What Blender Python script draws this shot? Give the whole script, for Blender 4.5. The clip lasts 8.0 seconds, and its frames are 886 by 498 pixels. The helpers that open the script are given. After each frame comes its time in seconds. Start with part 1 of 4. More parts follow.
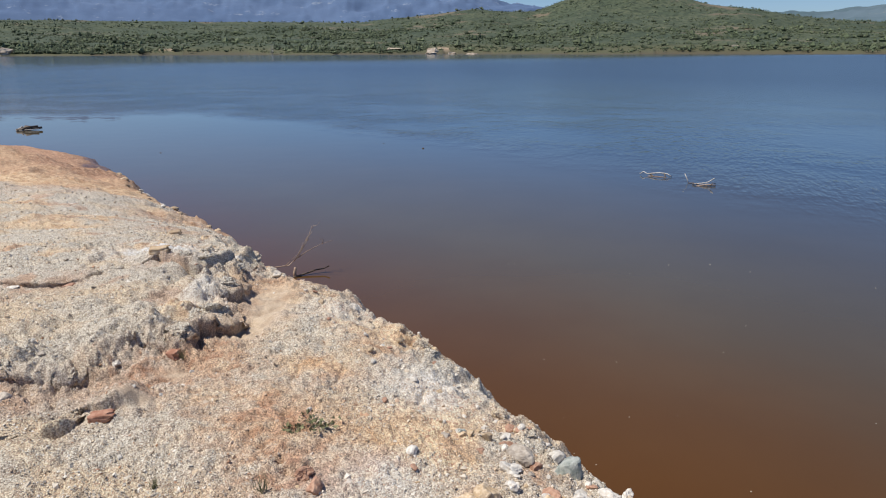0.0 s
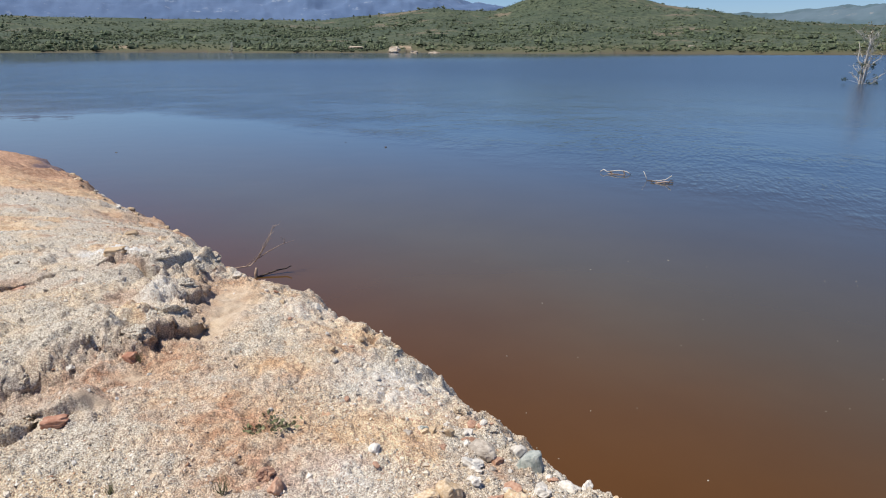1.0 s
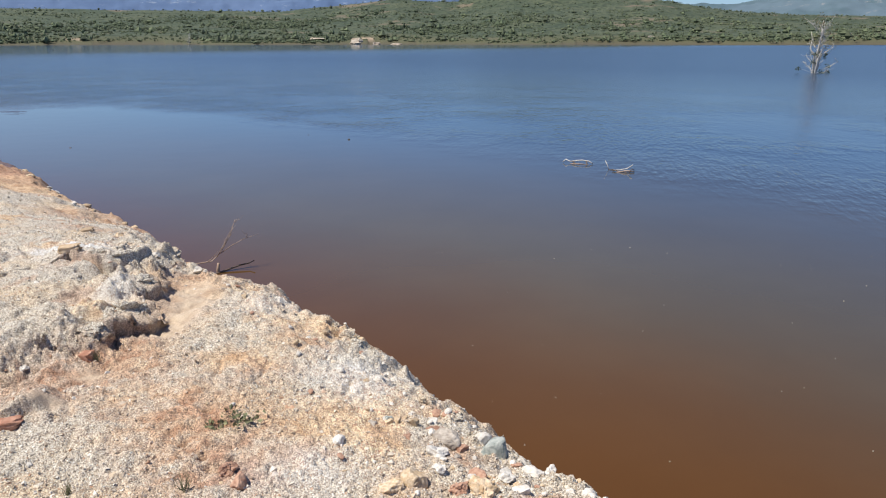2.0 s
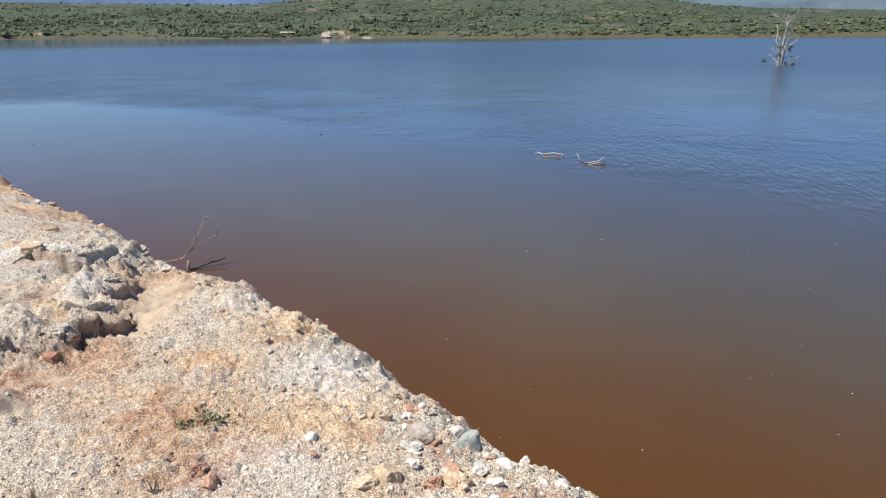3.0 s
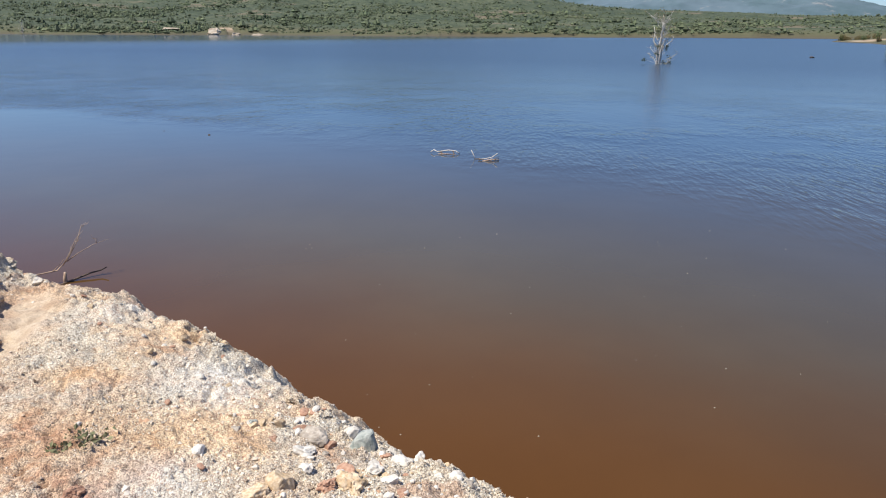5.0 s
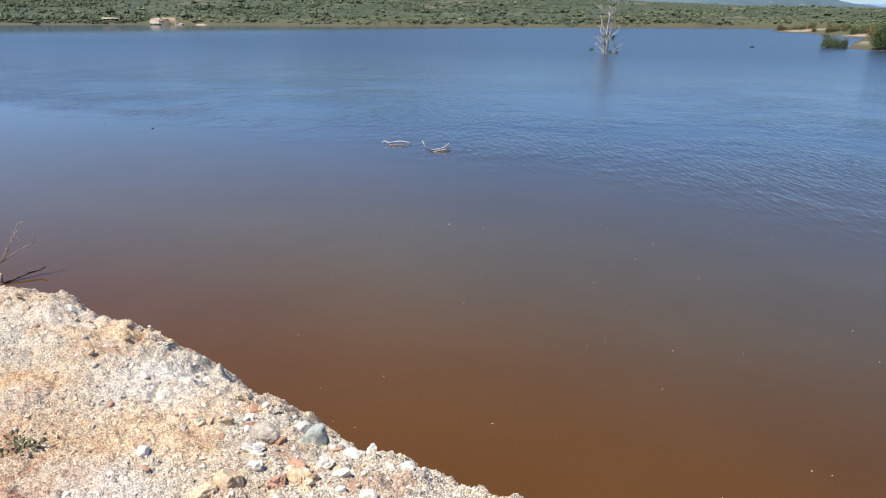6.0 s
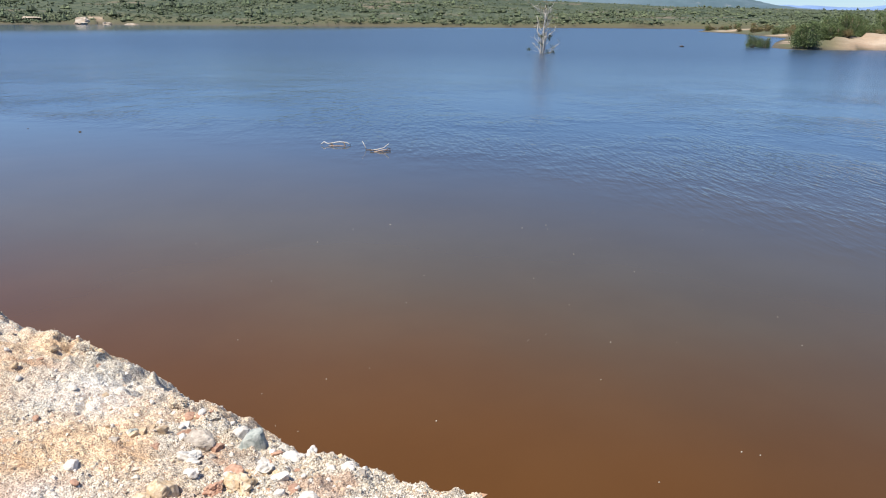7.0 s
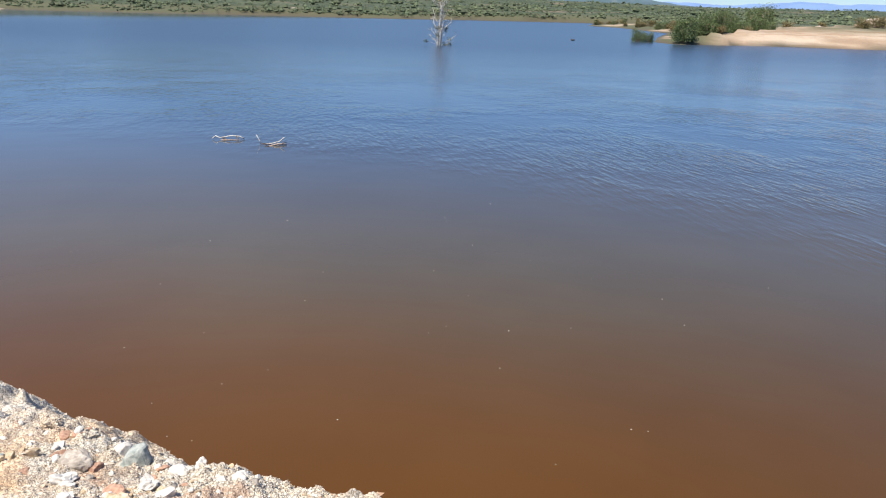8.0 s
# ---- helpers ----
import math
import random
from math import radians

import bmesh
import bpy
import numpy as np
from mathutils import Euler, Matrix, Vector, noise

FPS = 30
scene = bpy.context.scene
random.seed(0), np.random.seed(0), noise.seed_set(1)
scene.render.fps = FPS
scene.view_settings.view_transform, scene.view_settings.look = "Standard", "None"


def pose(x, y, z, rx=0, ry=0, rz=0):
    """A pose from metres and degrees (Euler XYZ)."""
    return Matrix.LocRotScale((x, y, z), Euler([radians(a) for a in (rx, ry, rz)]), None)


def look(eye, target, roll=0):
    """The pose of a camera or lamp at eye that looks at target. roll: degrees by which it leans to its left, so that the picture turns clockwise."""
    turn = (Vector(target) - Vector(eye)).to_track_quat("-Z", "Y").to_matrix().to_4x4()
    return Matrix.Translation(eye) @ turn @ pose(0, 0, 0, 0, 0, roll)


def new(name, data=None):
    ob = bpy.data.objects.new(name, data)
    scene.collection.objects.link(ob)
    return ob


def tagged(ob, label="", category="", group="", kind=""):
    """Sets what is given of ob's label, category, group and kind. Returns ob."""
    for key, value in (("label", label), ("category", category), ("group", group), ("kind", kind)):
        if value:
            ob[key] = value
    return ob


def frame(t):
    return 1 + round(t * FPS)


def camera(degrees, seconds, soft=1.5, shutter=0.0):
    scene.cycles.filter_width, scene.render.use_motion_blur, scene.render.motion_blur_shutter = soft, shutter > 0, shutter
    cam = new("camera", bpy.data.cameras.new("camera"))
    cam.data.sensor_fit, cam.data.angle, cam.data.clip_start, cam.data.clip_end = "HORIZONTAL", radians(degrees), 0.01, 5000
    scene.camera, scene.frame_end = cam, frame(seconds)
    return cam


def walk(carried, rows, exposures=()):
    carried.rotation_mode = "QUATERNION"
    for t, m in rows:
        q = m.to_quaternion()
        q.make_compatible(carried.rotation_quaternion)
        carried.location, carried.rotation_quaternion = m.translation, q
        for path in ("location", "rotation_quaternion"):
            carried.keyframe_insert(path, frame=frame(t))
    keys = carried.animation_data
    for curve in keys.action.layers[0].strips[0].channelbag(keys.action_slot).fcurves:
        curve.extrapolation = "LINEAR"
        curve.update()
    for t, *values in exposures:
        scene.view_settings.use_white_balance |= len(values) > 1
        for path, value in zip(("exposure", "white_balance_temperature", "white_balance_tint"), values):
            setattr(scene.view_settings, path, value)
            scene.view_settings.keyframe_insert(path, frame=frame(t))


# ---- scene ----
cam = camera(66.7, 8.0, soft=1.1)
PATH = [
    (0, (0.7, -0.145, 2.944), (0.712, 1.773, 2.376), -0.1),
    (0.5, (0.712, -0.15, 2.941), (0.781, 1.766, 2.371), -0.1),
    (1, (0.717, -0.158, 2.942), (0.835, 1.755, 2.371), 0.2),
    (1.25, (0.718, -0.175, 2.941), (0.868, 1.737, 2.374), 0.15),
    (1.5, (0.708, -0.215, 2.943), (0.891, 1.696, 2.38), 0.1),
    (1.75, (0.724, -0.175, 2.938), (0.925, 1.731, 2.36), 0.07),
    (3, (0.755, -0.16, 2.93), (1.046, 1.722, 2.32), -0.1),
    (3.5, (0.769, -0.164, 2.931), (1.112, 1.708, 2.315), 0.0),
    (4, (0.782, -0.165, 2.931), (1.189, 1.694, 2.316), 0.3),
    (4.5, (0.796, -0.172, 2.934), (1.294, 1.665, 2.319), 0.6),
    (4.7, (0.804, -0.176, 2.934), (1.335, 1.653, 2.321), 0.5),
    (6, (0.844, -0.188, 2.931), (1.542, 1.574, 2.292), 0.4),
    (6.5, (0.862, -0.195, 2.929), (1.631, 1.537, 2.288), 0.3),
    (7, (0.872, -0.222, 2.931), (1.72, 1.473, 2.293), 0.5),
    (7.5, (0.907, -0.22, 2.932), (1.876, 1.405, 2.285), 0.9),
    (8, (0.933, -0.234, 2.95), (2.022, 1.31, 2.294), 1.5),
]
walk(cam, [(t, look(eye, target, roll)) for t, eye, target, roll in PATH], [(0, -0.03, 6620, 9), (1, 0.11, 6610, 9), (4.5, 0.30, 6600, 9), (8, 0.55, 6630, 9)])

# ---- sky and sun ----
SUN_FROM = Vector((-0.47, -0.03, 0.88)).normalized()
world = bpy.data.worlds.new("sky")
scene.world = world
world.use_nodes = True
wn = world.node_tree.nodes
sky = wn.new("ShaderNodeTexSky")
sky.sky_type, sky.sun_disc = "NISHITA", False
sky.sun_elevation = math.asin(SUN_FROM.z)
sky.sun_rotation = math.atan2(SUN_FROM.x, SUN_FROM.y)
sky.altitude, sky.air_density, sky.dust_density, sky.ozone_density = 300, 1.0, 0.3, 3.0
wn["Background"].inputs["Strength"].default_value = 0.086
deep = wn.new("ShaderNodeMix")
deep.data_type, deep.blend_type = "RGBA", "MULTIPLY"
deep.inputs[0].default_value = 1.0
deep.inputs[7].default_value = (0.74, 0.91, 1.24, 1)
world.node_tree.links.new(sky.outputs["Color"], deep.inputs[6])
world.node_tree.links.new(deep.outputs[2], wn["Background"].inputs["Color"])
sun = new("sun", bpy.data.lights.new("sun", "SUN"))
sun.data.energy, sun.data.angle, sun.data.color = 5.0, radians(0.53), (1.0, 0.95, 0.88)
sun.matrix_world = look(SUN_FROM * 50, (0, 0, 0))


# ---- material tools ----
def material(name, rough=0.9, ior=1.45):
    m = bpy.data.materials.new(name)
    m.use_nodes = True
    b = m.node_tree.nodes["Principled BSDF"]
    b.inputs["Roughness"].default_value = rough
    b.inputs["IOR"].default_value = ior
    return m, m.node_tree, b


def node(tree, kind, **values):
    n = tree.nodes.new("ShaderNode" + kind)
    for key, value in values.items():
        n.inputs[key.replace("_", " ")].default_value = value
    return n


def noise_of(tree, vector, scale, detail=4.0, rough=0.55):
    n = node(tree, "TexNoise", Scale=scale, Detail=detail, Roughness=rough)
    tree.links.new(vector, n.inputs["Vector"])
    return n.outputs["Fac"]


def ramp(tree, value, lo, hi, a=0.0, b=1.0):
    n = node(tree, "MapRange", From_Min=lo, From_Max=hi, To_Min=a, To_Max=b)
    n.interpolation_type = "SMOOTHSTEP"
    tree.links.new(value, n.inputs["Value"])
    return n.outputs["Result"]


def calc(tree, op, a, b=0.0):
    n = tree.nodes.new("ShaderNodeMath")
    n.operation = op
    for i, v in enumerate((a, b)):
        if isinstance(v, (int, float)):
            n.inputs[i].default_value = v
        else:
            tree.links.new(v, n.inputs[i])
    return n.outputs[0]


def blend(tree, fac, a, b, kind="MIX"):
    n = tree.nodes.new("ShaderNodeMix")
    n.data_type, n.blend_type = "RGBA", kind
    for sock, v in ((n.inputs[0], fac), (n.inputs[6], a), (n.inputs[7], b)):
        if isinstance(v, tuple):
            sock.default_value = (*v, 1.0)
        elif isinstance(v, (int, float)):
            sock.default_value = v
        else:
            tree.links.new(v, sock)
    return n.outputs[2]


def place(tree):
    return tree.nodes.new("ShaderNodeNewGeometry").outputs["Position"]


def attribute(tree, name):
    n = tree.nodes.new("ShaderNodeAttribute")
    n.attribute_name = name
    return n.outputs["Fac"]


def bump(tree, b, height, distance, strength=1.0, before=None):
    n = node(tree, "Bump", Distance=distance, Strength=strength)
    tree.links.new(height, n.inputs["Height"])
    if before:
        tree.links.new(before, n.inputs["Normal"])
    tree.links.new(n.outputs["Normal"], b.inputs["Normal"])
    return n.outputs["Normal"]


def colour(tree, b, c):
    tree.links.new(c, b.inputs["Base Color"])


def two_tone(name, a, b2, scale, rough=0.9, depth=0.0, spread=0.0, island=False):
    """A mottled surface of two colours, with grain, relief and a spread of brightness from piece to piece."""
    m, t, b = material(name, rough)
    co = t.nodes.new("ShaderNodeTexCoord").outputs["Object"]
    c = blend(t, ramp(t, noise_of(t, co, scale), 0.35, 0.65), a, b2)
    fine = noise_of(t, co, scale * 7, 3)
    c = blend(t, 0.5, c, blend(t, fine, (0.25, 0.25, 0.25), (0.78, 0.78, 0.78)), "OVERLAY")
    if spread:
        src = t.nodes.new("ShaderNodeNewGeometry").outputs["Random Per Island"] if island else t.nodes.new("ShaderNodeObjectInfo").outputs["Random"]
        v = ramp(t, src, 0.0, 1.0, 1 - spread, 1 + spread)
        hsv = node(t, "HueSaturation")
        t.links.new(v, hsv.inputs["Value"])
        t.links.new(c, hsv.inputs["Color"])
        c = hsv.outputs["Color"]
    colour(t, b, c)
    if depth:
        bump(t, b, fine, depth, 0.8)
    return m


# ---- materials ----
def bank_soil():
    m, t, b = material("bank_soil", 0.95)
    p = place(t)
    grain = noise_of(t, p, 130, 5, 0.7)
    grit = node(t, "TexVoronoi", Scale=170.0)
    t.links.new(p, grit.inputs["Vector"])
    broad = noise_of(t, p, 1.7, 5)
    blotch = noise_of(t, p, 7.0, 5, 0.65)
    grey = blend(t, ramp(t, grain, 0.32, 0.68), (0.29, 0.248, 0.186), (0.73, 0.66, 0.545))
    tan = blend(t, ramp(t, grain, 0.3, 0.7), (0.38, 0.28, 0.18), (0.70, 0.575, 0.41))
    ochre = blend(t, ramp(t, blotch, 0.35, 0.65), (0.49, 0.31, 0.168), (0.70, 0.525, 0.33))
    red = blend(t, ramp(t, noise_of(t, p, 14, 5, 0.65), 0.35, 0.65), (0.30, 0.155, 0.088), (0.50, 0.32, 0.205))
    sand = blend(t, ramp(t, blotch, 0.3, 0.7), (0.40, 0.295, 0.20), (0.54, 0.435, 0.315))
    c = blend(t, ramp(t, broad, 0.45, 0.65), grey, tan)
    c = blend(t, ramp(t, noise_of(t, p, 4.2, 5, 0.7), 0.56, 0.68, 0, 0.55), c, (0.40, 0.30, 0.205))
    c = blend(t, attribute(t, "ochre"), c, ochre)
    c = blend(t, attribute(t, "red"), c, red)
    c = blend(t, attribute(t, "sand"), c, sand)
    c = blend(t, attribute(t, "white"), c, blend(t, grain, (0.56, 0.525, 0.465), (0.76, 0.735, 0.68)))
    c = blend(t, attribute(t, "wet"), c, blend(t, grain, (0.10, 0.05, 0.03), (0.24, 0.14, 0.085)))
    rough = ramp(t, attribute(t, "sand"), 0.0, 1.0, 0.9, 0.25)
    cell = blend(t, ramp(t, grit.outputs["Color"], 0.0, 1.0), (0.20, 0.20, 0.20), (0.80, 0.80, 0.80))
    c = blend(t, rough, c, cell, "OVERLAY")
    colour(t, b, c)
    t.links.new(ramp(t, attribute(t, "wet"), 0.2, 0.9, 0.95, 0.35), b.inputs["Roughness"])
    n0 = bump(t, b, calc(t, "MULTIPLY", grit.outputs["Distance"], calc(t, "MULTIPLY", rough, -1.0)), 0.0055, 0.9)
    n1 = bump(t, b, noise_of(t, p, 38, 4, 0.6), 0.010, 0.6, n0)
    bump(t, b, grain, 0.005, 0.8, n1)
    return m


def far_land():
    m, t, b = material("far_land", 0.95)
    p = place(t)
    a = noise_of(t, p, 0.02, 6, 0.6)
    f = noise_of(t, p, 0.25, 5, 0.6)
    c = blend(t, ramp(t, a, 0.38, 0.62), (0.056, 0.074, 0.038), (0.092, 0.104, 0.054))
    c = blend(t, ramp(t, f, 0.45, 0.6), c, (0.036, 0.052, 0.024))
    spots = node(t, "TexVoronoi", Scale=0.11)
    t.links.new(p, spots.inputs["Vector"])
    c = blend(t, ramp(t, spots.outputs["Distance"], 0.42, 0.25), c, (0.022, 0.034, 0.014))
    bare = calc(t, "MULTIPLY", ramp(t, noise_of(t, p, 0.012, 5, 0.7), 0.575, 0.64), 0.7)
    c = blend(t, bare, c, (0.19, 0.145, 0.095))
    c = blend(t, attribute(t, "straw"), c, blend(t, f, (0.055, 0.066, 0.028), (0.12, 0.11, 0.05)))
    sand = blend(t, ramp(t, noise_of(t, p, 0.12, 5, 0.6), 0.35, 0.65), (0.31, 0.215, 0.135), (0.46, 0.36, 0.255))
    layers = t.nodes.new("ShaderNodeMapping")
    layers.inputs["Scale"].default_value = (0.04, 0.04, 2.2)
    t.links.new(p, layers.inputs["Vector"])
    sand = blend(t, ramp(t, noise_of(t, layers.outputs[0], 1.6, 5, 0.65), 0.52, 0.66, 0, 0.8), sand, (0.30, 0.19, 0.11))
    c = blend(t, attribute(t, "white"), c, sand)
    c = blend(t, attribute(t, "wet"), c, (0.085, 0.07, 0.042))
    colour(t, b, c)
    bump(t, b, f, 1.2, 0.8)
    return m


def water():
    m, t, b = material("muddy_water", 0.02, 1.333)
    p = place(t)
    sep = t.nodes.new("ShaderNodeSeparateXYZ")
    t.links.new(p, sep.inputs[0])
    x, y = sep.outputs[0], sep.outputs[1]
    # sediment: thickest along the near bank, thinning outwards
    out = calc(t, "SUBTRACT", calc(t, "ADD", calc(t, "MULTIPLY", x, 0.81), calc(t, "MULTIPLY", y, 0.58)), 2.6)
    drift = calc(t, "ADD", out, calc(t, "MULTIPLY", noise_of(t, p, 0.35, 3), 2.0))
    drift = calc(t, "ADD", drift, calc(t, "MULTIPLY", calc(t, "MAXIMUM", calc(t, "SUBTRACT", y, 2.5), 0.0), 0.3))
    # outwards it clears and turns bluer, partly sky reflection put into the colour
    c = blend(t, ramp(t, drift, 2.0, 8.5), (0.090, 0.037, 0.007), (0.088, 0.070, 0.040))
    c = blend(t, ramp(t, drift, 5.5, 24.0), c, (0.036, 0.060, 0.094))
    cloud_and_falloff = ramp(t, noise_of(t, p, 0.55, 4, 0.6), 0.3, 0.7, 0.95, 1.04)
    # the lens's darker corner painted into the water: dimmer towards +x
    cloud_and_falloff = calc(t, "MULTIPLY", cloud_and_falloff, ramp(t, x, 2.5, 7.0, 1.0, 0.82))
    c = blend(t, 1.0, c, cloud_and_falloff, "MULTIPLY")
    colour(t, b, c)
    # calm water near the bank, wind ripples past a curved line
    edge = calc(t, "ADD", calc(t, "SUBTRACT", x, 9.9), calc(t, "MULTIPLY", calc(t, "MULTIPLY", y, y), 0.02))
    edge = calc(t, "ADD", edge, calc(t, "MULTIPLY", calc(t, "SUBTRACT", noise_of(t, p, 0.5, 3), 0.5), 3.0))
    edge = calc(t, "MAXIMUM", edge, calc(t, "ADD", calc(t, "SUBTRACT", y, 32.0), calc(t, "MULTIPLY", calc(t, "SUBTRACT", noise_of(t, p, 0.15, 3), 0.5), 5.0)))
    windy = ramp(t, edge, -0.8, 2.5)
    turn = t.nodes.new("ShaderNodeMapping")
    turn.vector_type = "TEXTURE"
    turn.inputs["Rotation"].default_value = (0, 0, radians(-22))
    turn.inputs["Scale"].default_value = (0.13, 0.46, 1.0)
    t.links.new(p, turn.inputs["Vector"])
    small = noise_of(t, turn.outputs[0], 1.0, 2, 0.5)
    large = noise_of(t, turn.outputs[0], 0.22, 2, 0.5)
    h = calc(t, "ADD", calc(t, "MULTIPLY", small, 0.026), calc(t, "MULTIPLY", large, 0.020))
    # waves too fine to see one by one, farther out
    sheltered = ramp(t, calc(t, "SUBTRACT", y, calc(t, "MULTIPLY", x, 0.9)), 110.0, 260.0, 1.0, 0.32)
    t.links.new(calc(t, "MULTIPLY", calc(t, "MULTIPLY", windy, sheltered), ramp(t, calc(t, "ADD", x, y), 15.0, 110.0, 0.12, 0.27)), b.inputs["Roughness"])
    patch = ramp(t, noise_of(t, p, 0.16, 5, 0.6), 0.38, 0.62, 0.25, 1.15)
    h = calc(t, "MULTIPLY", h, calc(t, "MULTIPLY", windy, calc(t, "MULTIPLY", patch, ramp(t, calc(t, "ADD", x, y), 25.0, 95.0, 1.0, 0.3))))
    calm = calc(t, "MULTIPLY", noise_of(t, p, 1.2, 2), 0.002)
    bump(t, b, calc(t, "ADD", h, calm), 1.0, 1.0)
    return m


# rock of far ridges, with the haze of distance mixed into its colours
def hazy_ridge_rock(name, a, b2, pale, bare=0.57):
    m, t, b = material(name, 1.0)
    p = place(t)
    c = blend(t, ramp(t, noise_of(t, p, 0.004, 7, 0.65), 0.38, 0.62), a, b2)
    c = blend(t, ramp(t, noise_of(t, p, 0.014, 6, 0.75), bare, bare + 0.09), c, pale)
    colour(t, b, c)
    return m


BANK, LAND, WATER = bank_soil(), far_land(), water()
# blue cast of the air in between is painted into these base colours
HAZE_BLUE_ROCK = hazy_ridge_rock("mountain_haze_blue", (0.074, 0.122, 0.215), (0.094, 0.146, 0.245), (0.19, 0.235, 0.31), 0.585)
HAZE_GREEN_ROCK = hazy_ridge_rock("mountain_haze_green", (0.066, 0.108, 0.122), (0.096, 0.140, 0.165), (0.19, 0.20, 0.20), 0.585)
HAZE_PALE_ROCK = hazy_ridge_rock("mountain_haze_pale", (0.14, 0.22, 0.38), (0.16, 0.25, 0.42), (0.2, 0.28, 0.42))
GRAVEL = two_tone("gravel", (0.34, 0.28, 0.215), (0.60, 0.54, 0.46), 30, 0.9, 0, 0.45, True)
STONE_PALE = two_tone("stone_pale", (0.52, 0.465, 0.385), (0.70, 0.655, 0.575), 5, 0.85, 0.0005, 0.12)
STONE_TAN = two_tone("stone_tan", (0.40, 0.28, 0.16), (0.60, 0.47, 0.32), 5, 0.9, 0.0005, 0.2)
STONE_RED = two_tone("stone_red", (0.30, 0.16, 0.10), (0.45, 0.28, 0.19), 5, 0.9, 0.0005, 0.15)
STONE_BLUE = two_tone("stone_blue", (0.20, 0.22, 0.195), (0.42, 0.43, 0.375), 4, 0.75, 0.0006)
STONE_BLUE_BIG = two_tone("stone_blue_large", (0.19, 0.215, 0.19), (0.40, 0.41, 0.36), 26, 0.7, 0.002)
STONE_GREY = two_tone("stone_grey", (0.32, 0.27, 0.215), (0.50, 0.435, 0.355), 5, 0.9, 0.0005, 0.2)
BRICK = two_tone("old_brick", (0.30, 0.14, 0.085), (0.43, 0.24, 0.16), 26, 0.9, 0.0009, 0.1)
BARK_GREY = two_tone("bleached_wood", (0.44, 0.39, 0.33), (0.66, 0.61, 0.54), 9, 0.85, 0.004)
BARK_DARK = two_tone("wet_wood", (0.05, 0.035, 0.025), (0.11, 0.075, 0.05), 12, 0.6, 0.004)
TWIG = two_tone("dry_twig", (0.32, 0.22, 0.155), (0.48, 0.36, 0.27), 14, 0.85, 0.002)
LEAF = two_tone("bush_leaf", (0.070, 0.104, 0.030), (0.135, 0.170, 0.062), 0.8, 0.6, 0, 0.3, True)
LEAF_DRY = two_tone("dry_leaf", (0.13, 0.11, 0.04), (0.22, 0.17, 0.07), 0.8, 0.7, 0, 0.3, True)
WEED = two_tone("weed_leaf", (0.13, 0.135, 0.06), (0.23, 0.215, 0.11), 20, 0.7, 0, 0.25, True)
WOODS = two_tone("far_foliage", (0.064, 0.084, 0.042), (0.104, 0.122, 0.062), 0.05, 0.9, 0, 0.40, True)
def gravel_mix():
    m, t, b = material("gravel_mix", 0.92)
    rnd = t.nodes.new("ShaderNodeNewGeometry").outputs["Random Per Island"]
    r = t.nodes.new("ShaderNodeValToRGB")
    r.color_ramp.interpolation = "CONSTANT"
    stops = ((0.0, (0.30, 0.245, 0.18)), (0.12, (0.50, 0.43, 0.335)), (0.36, (0.63, 0.56, 0.45)), (0.62, (0.75, 0.695, 0.59)), (0.78, (0.60, 0.48, 0.335)), (0.88, (0.45, 0.40, 0.325)), (0.96, (0.46, 0.28, 0.17)))
    while len(r.color_ramp.elements) < len(stops):
        r.color_ramp.elements.new(0.5)
    for e, (at, c) in zip(r.color_ramp.elements, stops):
        e.position, e.color = at, (*c, 1)
    t.links.new(rnd, r.inputs[0])
    fine = noise_of(t, place(t), 180, 3)
    c = blend(t, calc(t, "MULTIPLY", attribute(t, "ochre"), 0.42), r.outputs[0], (0.62, 0.47, 0.31))
    c = blend(t, calc(t, "MULTIPLY", attribute(t, "red"), 0.7), c, (0.48, 0.29, 0.18))
    c = blend(t, calc(t, "MULTIPLY", attribute(t, "white"), 0.6), c, (0.74, 0.71, 0.66))
    colour(t, b, blend(t, 0.5, c, blend(t, fine, (0.3, 0.3, 0.3), (0.72, 0.72, 0.72)), "OVERLAY"))
    return m


GRAVEL_MIX = gravel_mix()
SANDSTONE = two_tone("far_sandstone", (0.34, 0.26, 0.18), (0.50, 0.43, 0.34), 3, 0.95, 0.05, 0.1)
FOAM = two_tone("pale_scrap", (0.45, 0.40, 0.30), (0.65, 0.60, 0.50), 30, 0.8)


# ---- terrain shape ----
LATTICE = np.random.RandomState(7).rand(256, 256)


def vnoise(x, y):
    xi, yi = np.floor(x).astype(int), np.floor(y).astype(int)
    fx, fy = x - xi, y - yi
    fx, fy = fx * fx * (3 - 2 * fx), fy * fy * (3 - 2 * fy)
    g = lambda i, j: LATTICE[(xi + i) % 256, (yi + j) % 256]
    return (g(0, 0) * (1 - fx) + g(1, 0) * fx) * (1 - fy) + (g(0, 1) * (1 - fx) + g(1, 1) * fx) * fy


def fbm(x, y, scale, octaves=4, gain=0.5):
    total, amp, norm = 0.0, 1.0, 0.0
    for k in range(octaves):
        total = total + amp * (vnoise(x * scale + 17.3 * k, y * scale + 31.7 * k) - 0.5)
        norm, amp, scale = norm + amp, amp * gain, scale * 2.03
    return total / norm * 2


def step(v, lo, hi):
    s = np.clip((v - lo) / (hi - lo), 0, 1)
    return s * s * (3 - 2 * s)


